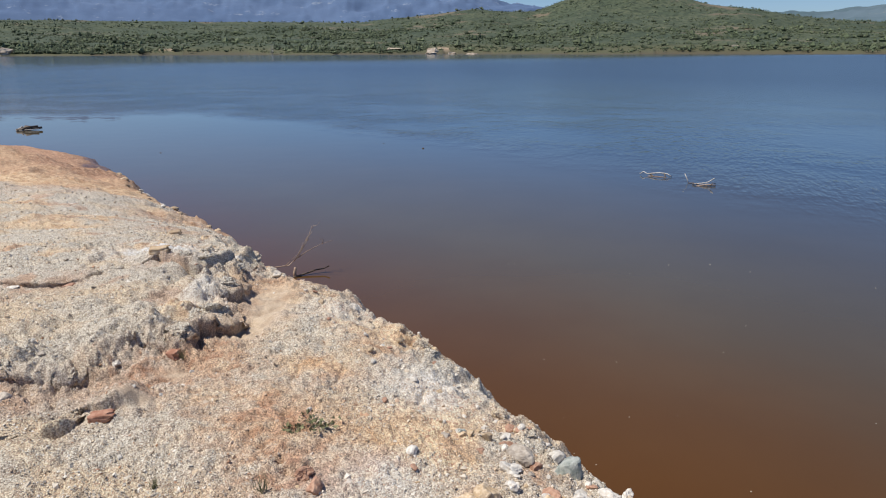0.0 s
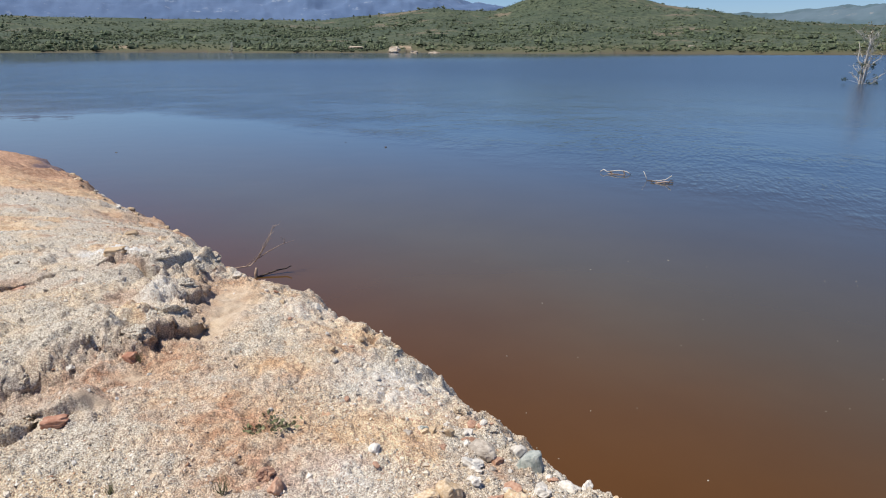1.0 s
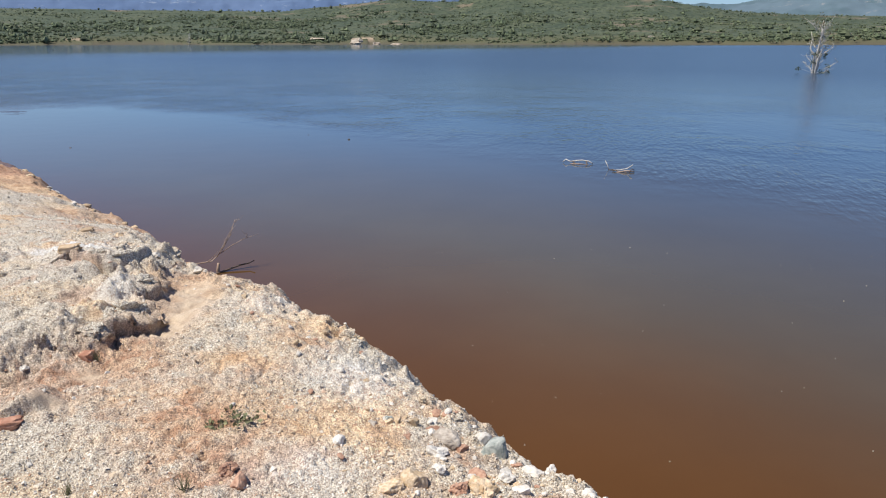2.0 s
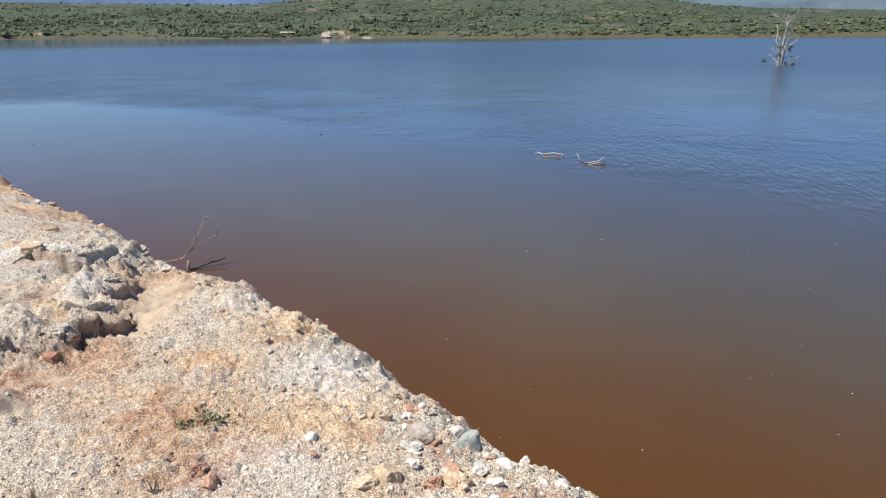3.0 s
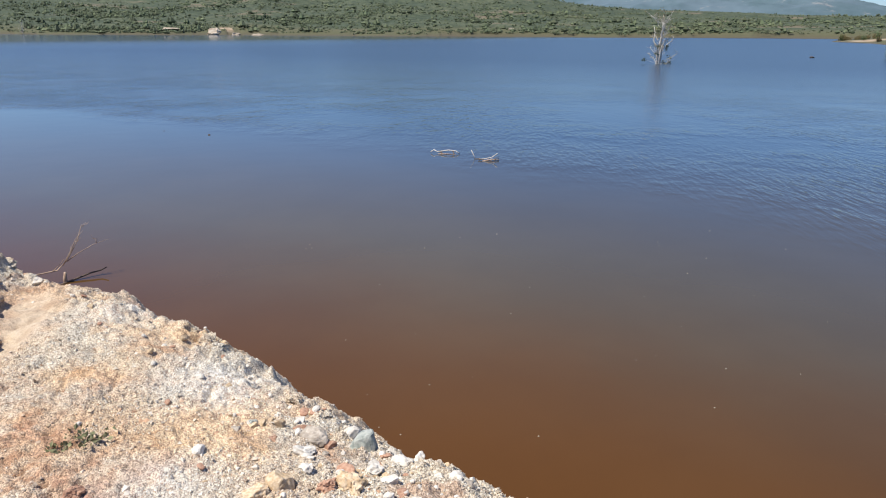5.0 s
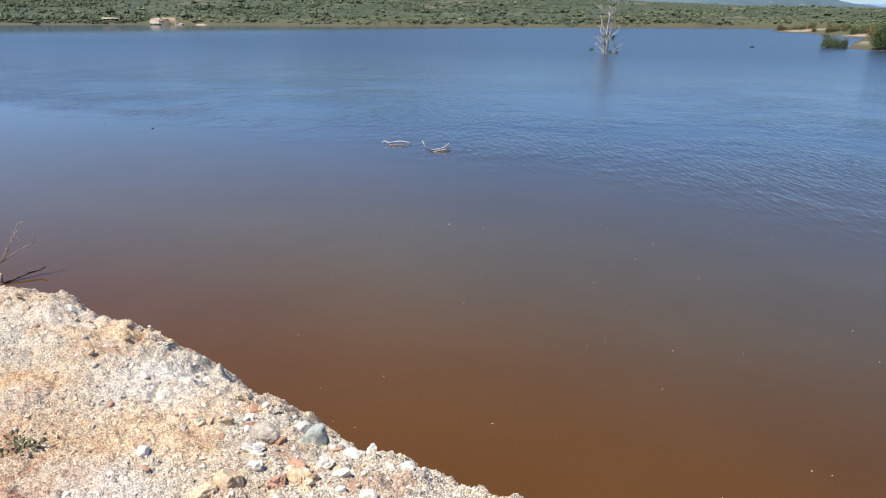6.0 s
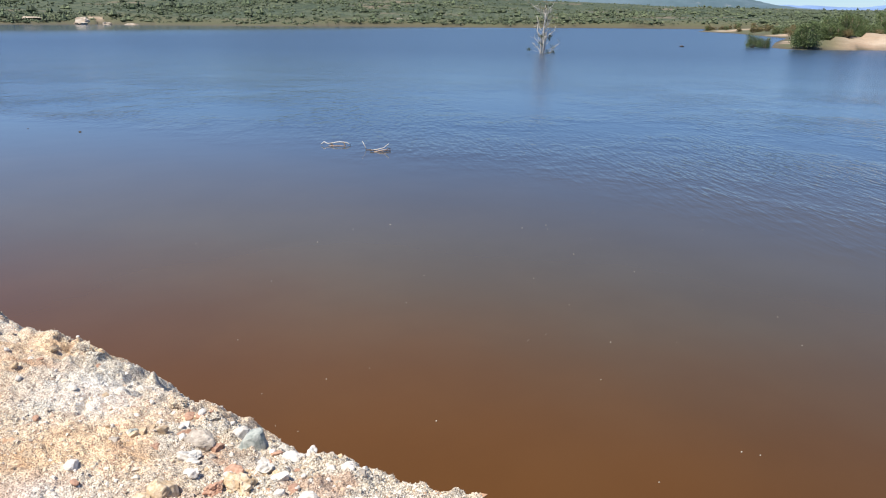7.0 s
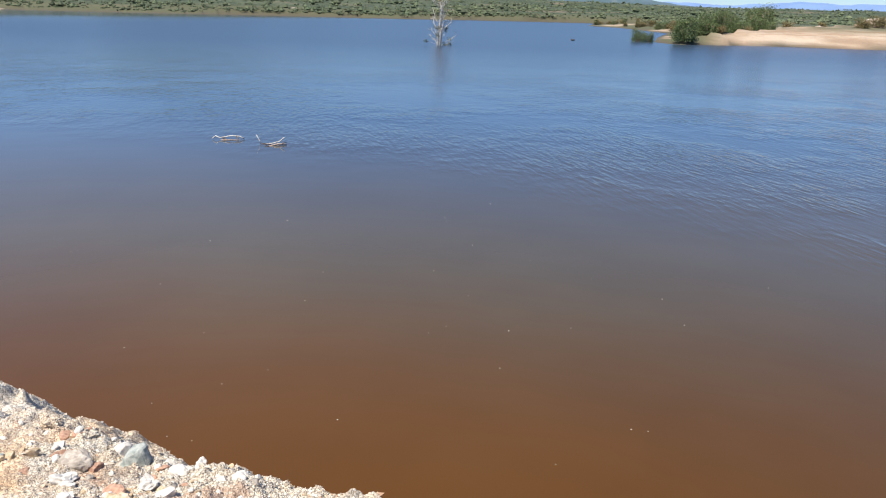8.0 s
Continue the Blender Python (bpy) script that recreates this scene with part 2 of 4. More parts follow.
# The lake's outline: x, y, height of the edge, height of the land behind, length of the rise, fall of the bed.
NEAR = [
    (-260, 170, 0.0, 2.0, 6, 0.3), (-90, 62, 0.0, 1.4, 4, 0.4), (-38, 31, 0.05, 1.1, 3, 0.5), (-17, 20.5, 0.1, 1.0, 2.5, 0.6),
    (-11.5, 20.0, 0.2, 0.8, 3, 0.5), (-9.1, 18.5, 0.12, 0.7, 3, 0.4), (-7.9, 17.2, 0.06, 0.7, 2.6, 1.0), (-5.4, 13.3, 0.16, 0.95, 1.3, 1.1),
    (-3.7, 11.1, 0.26, 1.05, 1.1, 1.2), (-2.2, 8.7, 0.5, 1.15, 1.2, 1.4), (-1.5, 7.0, 0.85, 1.25, 1.0, 1.1), (-1.05, 6.0, 0.98, 1.3, 0.7, 1.2),
    (-0.42, 5.1, 1.10, 1.31, 0.7, 1.2), (-0.02, 4.68, 1.15, 1.31, 0.6, 1.2), (0.24, 4.25, 1.15, 1.32, 0.5, 1.2), (0.52, 3.94, 1.15, 1.33, 0.5, 1.2),
    (0.69, 3.78, 1.15, 1.34, 0.5, 1.2), (0.81, 3.48, 1.14, 1.34, 0.5, 1.2), (0.92, 3.23, 1.12, 1.35, 0.5, 1.2), (1.08, 2.98, 1.1, 1.36, 0.5, 1.2),
    (1.23, 2.80, 1.1, 1.36, 0.5, 1.2), (1.34, 2.60, 1.1, 1.37, 0.5, 1.2), (1.44, 2.35, 1.1, 1.37, 0.5, 1.2), (1.62, 2.2, 1.1, 1.38, 0.5, 1.2),
    (1.78, 2.0, 1.1, 1.38, 0.5, 1.2), (1.91, 1.81, 1.1, 1.38, 0.5, 1.2), (2.5, 1.1, 1.1, 1.4, 0.6, 1.2), (3.6, -0.3, 1.1, 1.4, 0.8, 1.0),
    (7, -5, 0.9, 1.5, 2, 0.8), (20, -22, 0.3, 1.6, 3, 0.5), (70, -70, 0.0, 2.0, 5, 0.4), (160, -90, 0.0, 2.5, 8, 0.3),
]
SPIT = [
    (135, -20, 0.0, 3.2, 10, 0.2), (118, 18, 0.0, 3.3, 11, 0.2), (104, 40, 0.0, 3.3, 12, 0.2), (98, 48, 0.0, 3.2, 12, 0.2), (92.5, 54.6, 0.0, 3.0, 12, 0.2),
    (85, 57.2, 0.0, 2.6, 11, 0.2), (80.5, 59.5, 0.0, 1.8, 8, 0.2), (84, 66, 0.0, 1.6, 9, 0.2), (110, 86, 0.0, 2.0, 14, 0.2), (148, 113, 0.0, 2.4, 18, 0.15),
    (212, 185, 0.0, 2.6, 22, 0.1), (240, 230, 0.0, 2.8, 24, 0.1), (300, 262, 0.0, 2.8, 30, 0.1), (420, 330, 0.0, 3, 40, 0.1),
]
SHORE = []
for k in range(25):
    az = 46 - 4.1 * k
    r = 455 + 22 * math.sin(1.3 * k) + 14 * math.sin(2.9 * k + 1) + 3.0 * max(az - 20, 0)
    SHORE.append((0.75 + r * math.sin(radians(az)), -0.15 + r * math.cos(radians(az)), 0.0, 3.0, 40, 0.05))
LAKE = np.array(NEAR + SPIT + SHORE, float)

SKYLINE = np.array([(-180, 1), (-60, 1.9), (-32, 1.9), (-6, 2.0), (-1.6, 2.5), (2.9, 3.0), (5.6, 2.75), (7.9, 2.85), (10, 3.6), (12.5, 4.0), (15, 4.1),
                    (17, 3.9), (19, 3.57), (21, 3.13), (23.8, 2.75), (26, 2.3), (29, 1.9), (33, 1.6), (40, 1.35), (46, 1.1), (52, 0.95), (60, 0.85), (70, 0.85), (180, 1)])
SCARP = np.array([(-0.55, 6.6), (-0.92, 5.6), (-0.90, 5.0), (-0.78, 4.72), (-0.70, 4.45), (-0.72, 4.22), (-0.80, 4.10), (-0.66, 3.98), (-0.55, 3.80), (-0.60, 3.67), (-0.74, 3.55),
                  (-0.70, 3.40), (-0.80, 3.33), (-1.02, 3.30), (-1.06, 3.20), (-1.16, 3.07), (-1.22, 2.98), (-1.40, 2.97), (-1.52, 2.93), (-2.2, 2.75), (-4, 2.2)])
LEDGE = np.array([(-0.75, 5.9), (-0.98, 5.3), (-1.02, 4.88), (-1.15, 4.74), (-1.37, 4.87), (-1.52, 4.96), (-1.64, 4.75), (-1.75, 4.65), (-1.85, 4.57), (-1.95, 4.44), (-2.12, 4.38), (-2.30, 4.40), (-2.54, 4.42), (-3.6, 4.1), (-6, 3.2)])
SHELF = np.array([(-0.76, 2.65), (-0.85, 2.63), (-0.96, 2.65), (-0.93, 2.53), (-0.94, 2.43), (-1.05, 2.36), (-1.5, 2.3)])
FAR_LEDGE = np.array([(-4.9, 13.9), (-5.5, 12.5), (-6.0, 11.6), (-6.5, 10.9), (-8, 10.2), (-12, 9.2)])
GULLY = np.array([(-0.7, 5.2), (-0.62, 4.6), (-0.48, 3.9), (-0.55, 3.5), (-0.72, 3.15), (-1.0, 2.92), (-1.5, 2.75), (-3, 2.2)])


def nearest(x, y, line, closed=False):
    """Distance to a line of points, the segment's number and the share along it, and on which side (left: plus)."""
    best = np.full(x.shape, 1e18)
    seg, share, side = np.zeros(x.shape, int), np.zeros(x.shape), np.ones(x.shape)
    count = len(line) if closed else len(line) - 1
    for i in range(count):
        (ax, ay), (bx, by) = line[i][:2], line[(i + 1) % len(line)][:2]
        dx, dy = bx - ax, by - ay
        s = np.clip(((x - ax) * dx + (y - ay) * dy) / (dx * dx + dy * dy), 0, 1)
        d = (x - ax - s * dx) ** 2 + (y - ay - s * dy) ** 2
        hit = d < best
        best[hit], seg[hit], share[hit] = d[hit], i, s[hit]
        side[hit] = np.sign(dx * (y - ay) - dy * (x - ax))[hit]
    return np.sqrt(best), seg, share, side


def in_lake(x, y):
    inside = np.zeros(x.shape, bool)
    for i in range(len(LAKE)):
        (ax, ay), (bx, by) = LAKE[i][:2], LAKE[(i + 1) % len(LAKE)][:2]
        cross = (ay > y) != (by > y)
        inside ^= cross & (x < (bx - ax) * (y - ay) / ((by - ay) or 1e-9) + ax)
    return inside


def bank_steps(x, y):
    """How far a place lies behind the foot of the scarp, of the upper ledge and of the small shelf, and their raggedness."""
    rag = 0.055 * fbm(x, y, 3.6, 4, 0.66) + 0.014 * fbm(x, y, 14, 3, 0.6)
    ds, _, _, ss = nearest(x, y, SCARP)
    dl, _, _, sl = nearest(x, y, LEDGE)
    dh, _, _, sh = nearest(x, y, SHELF)
    return -ss * ds + rag, -sl * dl + 0.9 * rag, -sh * dh + 0.6 * rag, rag


def sandy(x, y, rag):
    """Smooth washed sand in the gully."""
    total = 0
    for cx, cy, wx, wy in ((-0.55, 4.5, 0.16, 0.34), (-0.42, 4.05, 0.14, 0.32), (-0.48, 3.72, 0.10, 0.2), (-0.70, 3.12, 0.10, 0.06), (-0.74, 2.72, 0.10, 0.06)):
        total = total + 1.0 * np.exp(-(((x - cx) / wx) ** 2 + ((y - cy) / wy) ** 2 - 6 * rag))
    return np.clip(total, 0, 1)


def overhang(x, y):
    """How far the lips of the steps lean out over their feet, in plan."""
    def lean(u, tall):
        return 0.045 * tall * np.exp(-((u - 0.022) / 0.022) ** 2) * (u > -0.004)
    e = 0.004
    here, east, north = bank_steps(x, y)[:3], bank_steps(x + e, y)[:3], bank_steps(x, y + e)[:3]
    patchy = np.clip(0.7 + 1.6 * fbm(x + 12, y, 5.0, 3), 0, 1.3)
    mx = my = 0.0
    for u, ue, un, tall in zip(here, east, north, (1.0, 0.9 * (x < -0.9), 0.8 * (x < -0.75) * (x > -1.2))):
        gx, gy = (ue - u) / e, (un - u) / e
        n = np.maximum(np.hypot(gx, gy), 0.5)
        push = lean(u, tall) * patchy
        mx, my = mx - gx / n * push, my - gy / n * push
    return mx, my


def terrain(x, y):
    """Height of the ground, and what lies on it (masks of soil), at places in plan."""
    x, y = np.asarray(x, float), np.asarray(y, float)
    r = np.hypot(x - 0.75, y + 0.15)
    az = np.degrees(np.arctan2(x - 0.75, y + 0.15))
    near = step(r, 40, 22)
    tear = step(r, 6.5, 10) * near
    wob = 0.06 * fbm(x, y, 3.0, 4, 0.6) * near + 0.30 * fbm(x, y + 25, 1.1, 4, 0.65) * tear
    wx, wy = x + wob, y + 0.06 * fbm(x + 50, y, 3.0, 4, 0.6) * near
    d, seg, share, _ = nearest(wx, wy, LAKE, True)
    nxt = (seg + 1) % len(LAKE)
    edge, plat, rise, fall = [LAKE[seg, k] * (1 - share) + LAKE[nxt, k] * share for k in (2, 3, 4, 5)]
    wet_side = in_lake(wx, wy)
    land = np.where(wet_side, -d, d)
    h = np.where(wet_side, np.maximum(edge - fall * d, -1.6), edge + (plat - edge) * (1 - np.exp(-np.maximum(d, 0) / rise)))
    on = step(land, -0.02, 0.15) * near
    # the near bank: eroded steps with crumbling lips, a washed-out gully, lumps
    up, ul, us, rag = bank_steps(x, y)
    left = step(x, -1.0, -1.25)
    broken = np.clip(0.62 + 1.5 * fbm(x + 70, y, 2.6, 4, 0.65), 0.15, 1.15) * (1 - 0.3 * left)
    soft = 0.012 + 0.16 * np.clip(0.5 + 2.2 * fbm(x + 31, y + 9, 2.3, 3, 0.6), 0, 1)
    h = h + on * broken * (0.075 * step(up / soft, -0.5, 0.6) + 0.035 * step(up, 0.10, 0.15) + 0.025 * step(up, 0.02, 0.035) - 0.045 * np.exp(-((up + 0.02) / 0.022) ** 2) * step(soft, 0.12, 0.03)) * step(np.abs(up), 2.2, 0.2)
    crumble = np.exp(-((up - 0.06) / 0.15) ** 2) * (0.45 + 0.55 * step(x, -1.3, -0.9)) * step(y, 5.2, 4.6)
    h = h + on * crumble * (0.06 * np.abs(fbm(x + 5, y, 8.0, 4, 0.7)) + 0.06 * np.abs(fbm(x, y + 3, 24, 3, 0.7)) - 0.03)
    seam = np.clip(0.5 + 2.4 * fbm(x, y + 70, 2.6, 4, 0.6), 0.06, 1.2) * (0.5 + 0.5 * step(x, -1.9, -1.5))
    soft = 0.012 + 0.10 * np.clip(0.4 + 2.2 * fbm(x + 31, y + 29, 2.6, 3, 0.6), 0, 1)
    h = h + on * seam * (0.07 * step(ul / soft, -0.5, 0.6) - 0.035 * np.exp(-((ul + 0.018) / 0.018) ** 2)) * step(ul, 3.0, 0.3)
    h = h + on * np.exp(-((ul - 0.01) / 0.10) ** 2) * step(x, -2.2, -1.6) * 0.06 * np.abs(fbm(x + 2, y, 11, 4, 0.65))
    h = h + on * step(x, -0.70, -0.80) * step(x, -1.04, -0.95) * broken * (0.06 * step(us, -0.012, 0.02) + 0.03 * np.abs(fbm(x, y, 18, 3, 0.6)) * np.exp(-(us / 0.08) ** 2) - 0.035 * np.exp(-((us + 0.018) / 0.02) ** 2)) * step(us, 0.5, 0.08)
    rubble = np.exp(-((up - 0.02) / 0.16) ** 2)
    h = h + on * rubble * (0.035 * fbm(x + 5, y, 7.5, 4, 0.65) + 0.018 * fbm(x, y, 24, 3, 0.65))
    for px, py, size, deep in ((-1.02, 2.60, 0.05, 0.05), (-1.46, 3.12, 0.04, 0.05), (-1.43, 4.98, 0.06, 0.05), (-1.15, 4.80, 0.06, 0.05), (0.13, 2.16, 0.03, 0.05), (0.17, 2.21, 0.022, 0.04), (0.08, 2.18, 0.02, 0.04), (0.05, 2.235, 0.02, 0.035),
                               (-0.39, 2.64, 0.035, 0.03), (-0.20, 2.19, 0.03, 0.025), (-0.05, 2.34, 0.03, 0.03), (0.77, 2.47, 0.025, 0.04), (1.10, 2.41, 0.035, 0.07), (0.90, 2.02, 0.03, 0.05), (-3.3, 9.1, 0.18, 0.14), (-3.0, 9.3, 0.12, 0.12), (0.52, 3.62, 0.03, 0.08), (0.50, 3.72, 0.03, 0.08),
                               (0.33, 3.33, 0.04, 0.03), (-1.12, 3.83, 0.03, 0.03), (-0.02, 2.62, 0.03, 0.025), (-0.28, 2.48, 0.03, 0.02), (0.32, 2.62, 0.03, 0.02)):
        h = h - on * deep * np.exp(-(((x - px) / size) ** 2 + ((y - py) / size * 1.2) ** 2 + 10.0 * rag))
    df, _, _, sf = nearest(x, y, FAR_LEDGE)
    uf = -sf * df + 2.0 * rag
    h = h + on * np.clip(0.5 + 1.6 * fbm(x, y + 15, 0.8, 3), 0.05, 1.2) * (0.14 * step(uf, -0.1, 0.3) + 0.10 * np.abs(fbm(x, y, 1.8, 4, 0.65))) * step(uf, 4.0, 1.0)
    dg, _, _, _ = nearest(x, y, GULLY)
    h = h - on * 0.05 * np.exp(-((dg + 0.5 * rag) / 0.17) ** 2)
    lump = np.clip(fbm(x, y, 2.2, 3) + 0.1, 0, 1)
    crust = fbm(x, y, 9, 4, 0.6)
    flat = 1 - 0.7 * sandy(x, y, rag)
    h = h + on * flat * (0.045 * fbm(x, y, 1.1, 3) + 0.026 * lump * crust + 0.016 * fbm(x, y, 24, 4, 0.7) + 0.030 * np.clip(np.abs(fbm(x + 4, y, 13, 4, 0.7)) - 0.12, 0, 1) + 0.05 * np.clip(crust - 0.25, 0, 1) * np.clip(0.5 + 1.5 * fbm(x + 20, y, 0.9, 3), 0, 1.2))
    layer = np.sin(34 * h + 3.0 * fbm(x, y, 0.6, 3))
    h = h + on * 0.010 * layer * step(x, -0.9, -1.6)
    crack = np.exp(-(fbm(x + 33, y + 8, 1.5, 4, 0.55) / 0.035) ** 2) * step(fbm(x, y + 60, 0.8, 3), -0.05, 0.3)
    h = h - on * 0.03 * crack * flat
    h = h + 0.42 * np.exp(-(((x + 9.3) / 2.2) ** 2 + ((y - 14.2) / 1.3) ** 2)) * step(land, 0, 1.5) * (1 + 0.4 * fbm(x, y, 0.8, 4, 0.6))
    lipband = np.exp(-(np.where(land < 0, 0.6 * land, land) / 0.28) ** 2) * near * step(r, 14, 6)
    h = h + lipband * (0.085 * fbm(x + 9, y, 5.0, 4, 0.6) + 0.04 * fbm(x, y + 5, 17, 3, 0.6)) * step(land, -0.7, -0.25)
    h = h + on * step(r, 7, 11) * (0.10 * fbm(x, y, 0.7, 5, 0.6) + 0.05 * np.abs(fbm(x, y + 7, 1.4, 4, 0.6))) * step(land, 0.0, 0.8)
    # the far side: plain and hills
    far = step(r, 240, 420) * np.where(wet_side, 0, 1)
    top = 2.94 + 1000 * np.tan(np.radians(np.interp(az, SKYLINE[:, 0], SKYLINE[:, 1])))
    s = np.clip((r - 430) / 570, 0, None)
    rough = 1 + (0.22 * fbm(x, y, 0.006, 5, 0.55) - 0.16 * np.abs(fbm(x + 300, y, 0.009, 4, 0.5))) * step(s, 0.0, 0.3) * step(s, 1.0, 0.8)
    body = np.where(s < 1, 0.45 * np.minimum(s, 1) ** 0.9 * np.minimum(top, 38) + (top - 0.45 * np.minimum(top, 38)) * np.minimum(s, 1) ** 2.1, top * np.maximum(1 - 0.5 * (s - 1), 0.2))
    h = h + far * (body * rough + 1.2 * fbm(x, y, 0.03, 4) * step(land, 5, 60))
    back = step(np.abs(az), 95, 130) * step(r, 30, 200)
    h = h + np.where(wet_side, 0, back * 6 * (1 + fbm(x, y, 0.01, 3)))
    spit = step(r, 60, 80) * step(r, 420, 300) * step(az, 40, 44)
    h = h + spit * np.where(wet_side, 0, 1) * ((0.32 * fbm(x, y, 0.09, 5, 0.6) + 0.2 * fbm(x, y, 0.4, 3)) * step(land, 0, 6) + 0.09 * np.sin(11.0 * h + 2.5 * fbm(x, y, 0.12, 3)) * step(land, 0, 1))
    # masks
    red = np.exp(-((dg + 0.6 * rag) / 0.20) ** 2) * 0.75 * (0.5 + 0.9 * np.clip(fbm(x, y, 3.1, 4, 0.6) + 0.4, 0, 1))
    red = np.maximum(red, 0.9 * np.exp(-((up + 0.01) / 0.035) ** 2) * step(fbm(x, y, 4.0, 3), -0.25, 0.15))
    red = np.maximum(red, 0.7 * np.exp(-((ul + 0.02) / 0.05) ** 2) * step(fbm(x + 8, y, 3.0, 3), -0.2, 0.2))
    torn = 9.0 * np.abs(fbm(x + 3, y, 6.0, 4, 0.65))
    for cx, cy, size, much in ((-0.62, 5.0, 0.24, 0.7), (0.33, 3.46, 0.14, 0.9), (0.42, 3.36, 0.12, 0.8), (0.12, 2.17, 0.27, 1.4), (0.01, 2.49, 0.30, 1.1), (-0.12, 2.60, 0.28, 1.1), (0.14, 2.33, 0.2, 0.9), (0.80, 2.46, 0.09, 0.8), (0.15, 3.02, 0.2, 0.7),
                               (-0.25, 2.78, 0.2, 0.8), (-0.39, 2.64, 0.12, 0.9), (1.1, 2.25, 0.16, 0.8), (0.88, 2.02, 0.12, 0.8), (1.0, 2.78, 0.1, 0.7), (-1.42, 4.85, 0.2, 0.8), (-0.15, 4.85, 0.2, 0.8), (-0.4, 4.95, 0.2, 0.8),
                               (-2.0, 4.45, 0.2, 0.7), (-0.80, 3.02, 0.34, 1.3), (-0.6, 3.3, 0.26, 1.2), (-0.95, 3.1, 0.2, 1.1), (-0.45, 3.1, 0.22, 0.9), (-5.2, 10.6, 1.0, 0.8), (-2.3, 7.3, 0.35, 0.9), (-3.1, 9.0, 0.5, 1.0)):
        red = np.maximum(red, much * np.exp(-(((x - cx) ** 2 + (y - cy) ** 2) / size ** 2 + torn * 0.36)))
    red = np.maximum(red, 0.6 * step(fbm(x + 3, y, 2.7, 4, 0.6), 0.30, 0.5))
    red = np.maximum(red, 0.9 * np.exp(-(land / 0.45) ** 2) * step(y, 6.2, 7.5) * step(fbm(x, y, 1.6, 4, 0.6), -0.2, 0.15))
    sand = sandy(x, y, rag)
    mud = step(land + 0.5 * fbm(x, y, 0.9, 4, 0.6), 2.6, 1.6) * step(y, 12.2, 13.6)
    red = np.maximum(red, np.maximum(mud, 0.6 * step(y - 0.3 * np.abs(x + 6) + 0.8 * fbm(x, y, 0.9, 4, 0.6), 11.0, 11.8) * step(x, -3.6, -5)))
    ochre = step(fbm(x, y + 40, 1.3, 4, 0.6), 0.12, 0.42) * 0.8
    for cx, cy, wx2, wy2 in ((0.48, 2.46, 0.24, 0.16), (0.07, 4.02, 0.16, 0.16), (0.33, 3.5, 0.14, 0.2), (0.02, 2.5, 0.42, 0.2), (-0.25, 2.75, 0.3, 0.16), (0.16, 2.2, 0.3, 0.14), (0.1, 3.15, 0.3, 0.16), (-0.5, 4.6, 0.3, 0.6), (-0.92, 3.9, 0.2, 0.2)):
        ochre = np.maximum(ochre, 1.3 * np.exp(-(((x - cx) / wx2) ** 2 + ((y - cy) / wy2) ** 2 + 0.35 * torn)))
    ochre = np.clip(np.maximum(ochre, step(y - 0.35 * np.abs(x + 5) + 0.5 * fbm(x, y, 0.8, 3), 9.9, 10.5) * step(x, -3, -4.5)), 0, 1)
    white = np.exp(-(((x + 1.65) / 0.36) ** 2 + ((y - 5.3) / 0.26) ** 2)) * 1.8 + 0.85 * np.exp(-(((x - 0.70) / 0.30) ** 2 + ((y - 3.0) / 0.24) ** 2)) + 0.55 * np.exp(-(((x - 0.49) / 0.3) ** 2 + ((y - 2.14) / 0.14) ** 2)) + 0.5 * np.exp(-(((x - 0.1) / 0.25) ** 2 + ((y - 4.05) / 0.4) ** 2)) + 0.6 * np.exp(-(((x + 0.95) / 0.2) ** 2 + ((y - 4.15) / 0.2) ** 2))
    white = np.clip(white * (0.75 + 0.9 * fbm(x, y, 6, 4)), 0, 1)
    wet = step(h + 0.14 * fbm(x, y, 1.5, 3), 0.26, 0.10)
    beach = step(land + 6 * fbm(x, y, 0.05, 3), 48, 30) * step(az, 54.5, 57.5)
    pale = np.clip(beach + step(fbm(x, y, 0.05, 4), 0.22, 0.35) * step(az, 44, 47) * step(az, 54.5, 52), 0, 1) * step(r, 60, 80) * step(r, 400, 330)
    pale = np.maximum(pale, step(fbm(x, y + 90, 0.035, 4), 0.46, 0.52) * step(land, 26, 12) * step(r, 380, 420) * step(np.abs(az), 70, 50))
    straw = np.maximum(step(land + 25 * fbm(x, y, 0.03, 3), 60, 15), step(r, 400, 260))
    pale = pale * (1 - 0.85 * step(fbm(x + 40, y, 0.06, 4, 0.6), -0.25, 0.1) * step(h, 1.7, 2.5) * step(r, 420, 300))
    wet_far = step(h, 0.35, 0.12)
    mix = r < 50
    return h, {"red": np.clip(red, 0, 1), "ochre": ochre, "sand": np.where(mix, sand, 0), "white": np.where(mix, white, pale), "wet": np.where(mix, wet, wet_far), "straw": straw}, land


# ---- end of terrain shape ----


def mesh_of(name, verts, faces, mats=(), smooth=False):
    me = bpy.data.meshes.new(name)
    verts = np.asarray(verts, np.float32)
    faces = np.asarray(faces, np.int32)
    me.vertices.add(len(verts))
    me.vertices.foreach_set("co", verts.ravel())
    k = faces.shape[1]
    me.loops.add(faces.size)
    me.loops.foreach_set("vertex_index", faces.ravel())
    me.polygons.add(len(faces))
    me.polygons.foreach_set("loop_start", np.arange(0, faces.size, k, dtype=np.int32))
    me.polygons.foreach_set("use_smooth", np.full(len(faces), smooth))
    for m in mats:
        me.materials.append(m)
    me.update(calc_edges=True)
    return me


def part(name, mesh, mat, parent, label="", at=None):
    ob = new(name, mesh)
    if mat and not mesh.materials:
        mesh.materials.append(mat)
    if parent:
        ob.parent = parent
    if at is not None:
        ob.matrix_basis = at
    if label:
        ob["label"] = label
    return ob


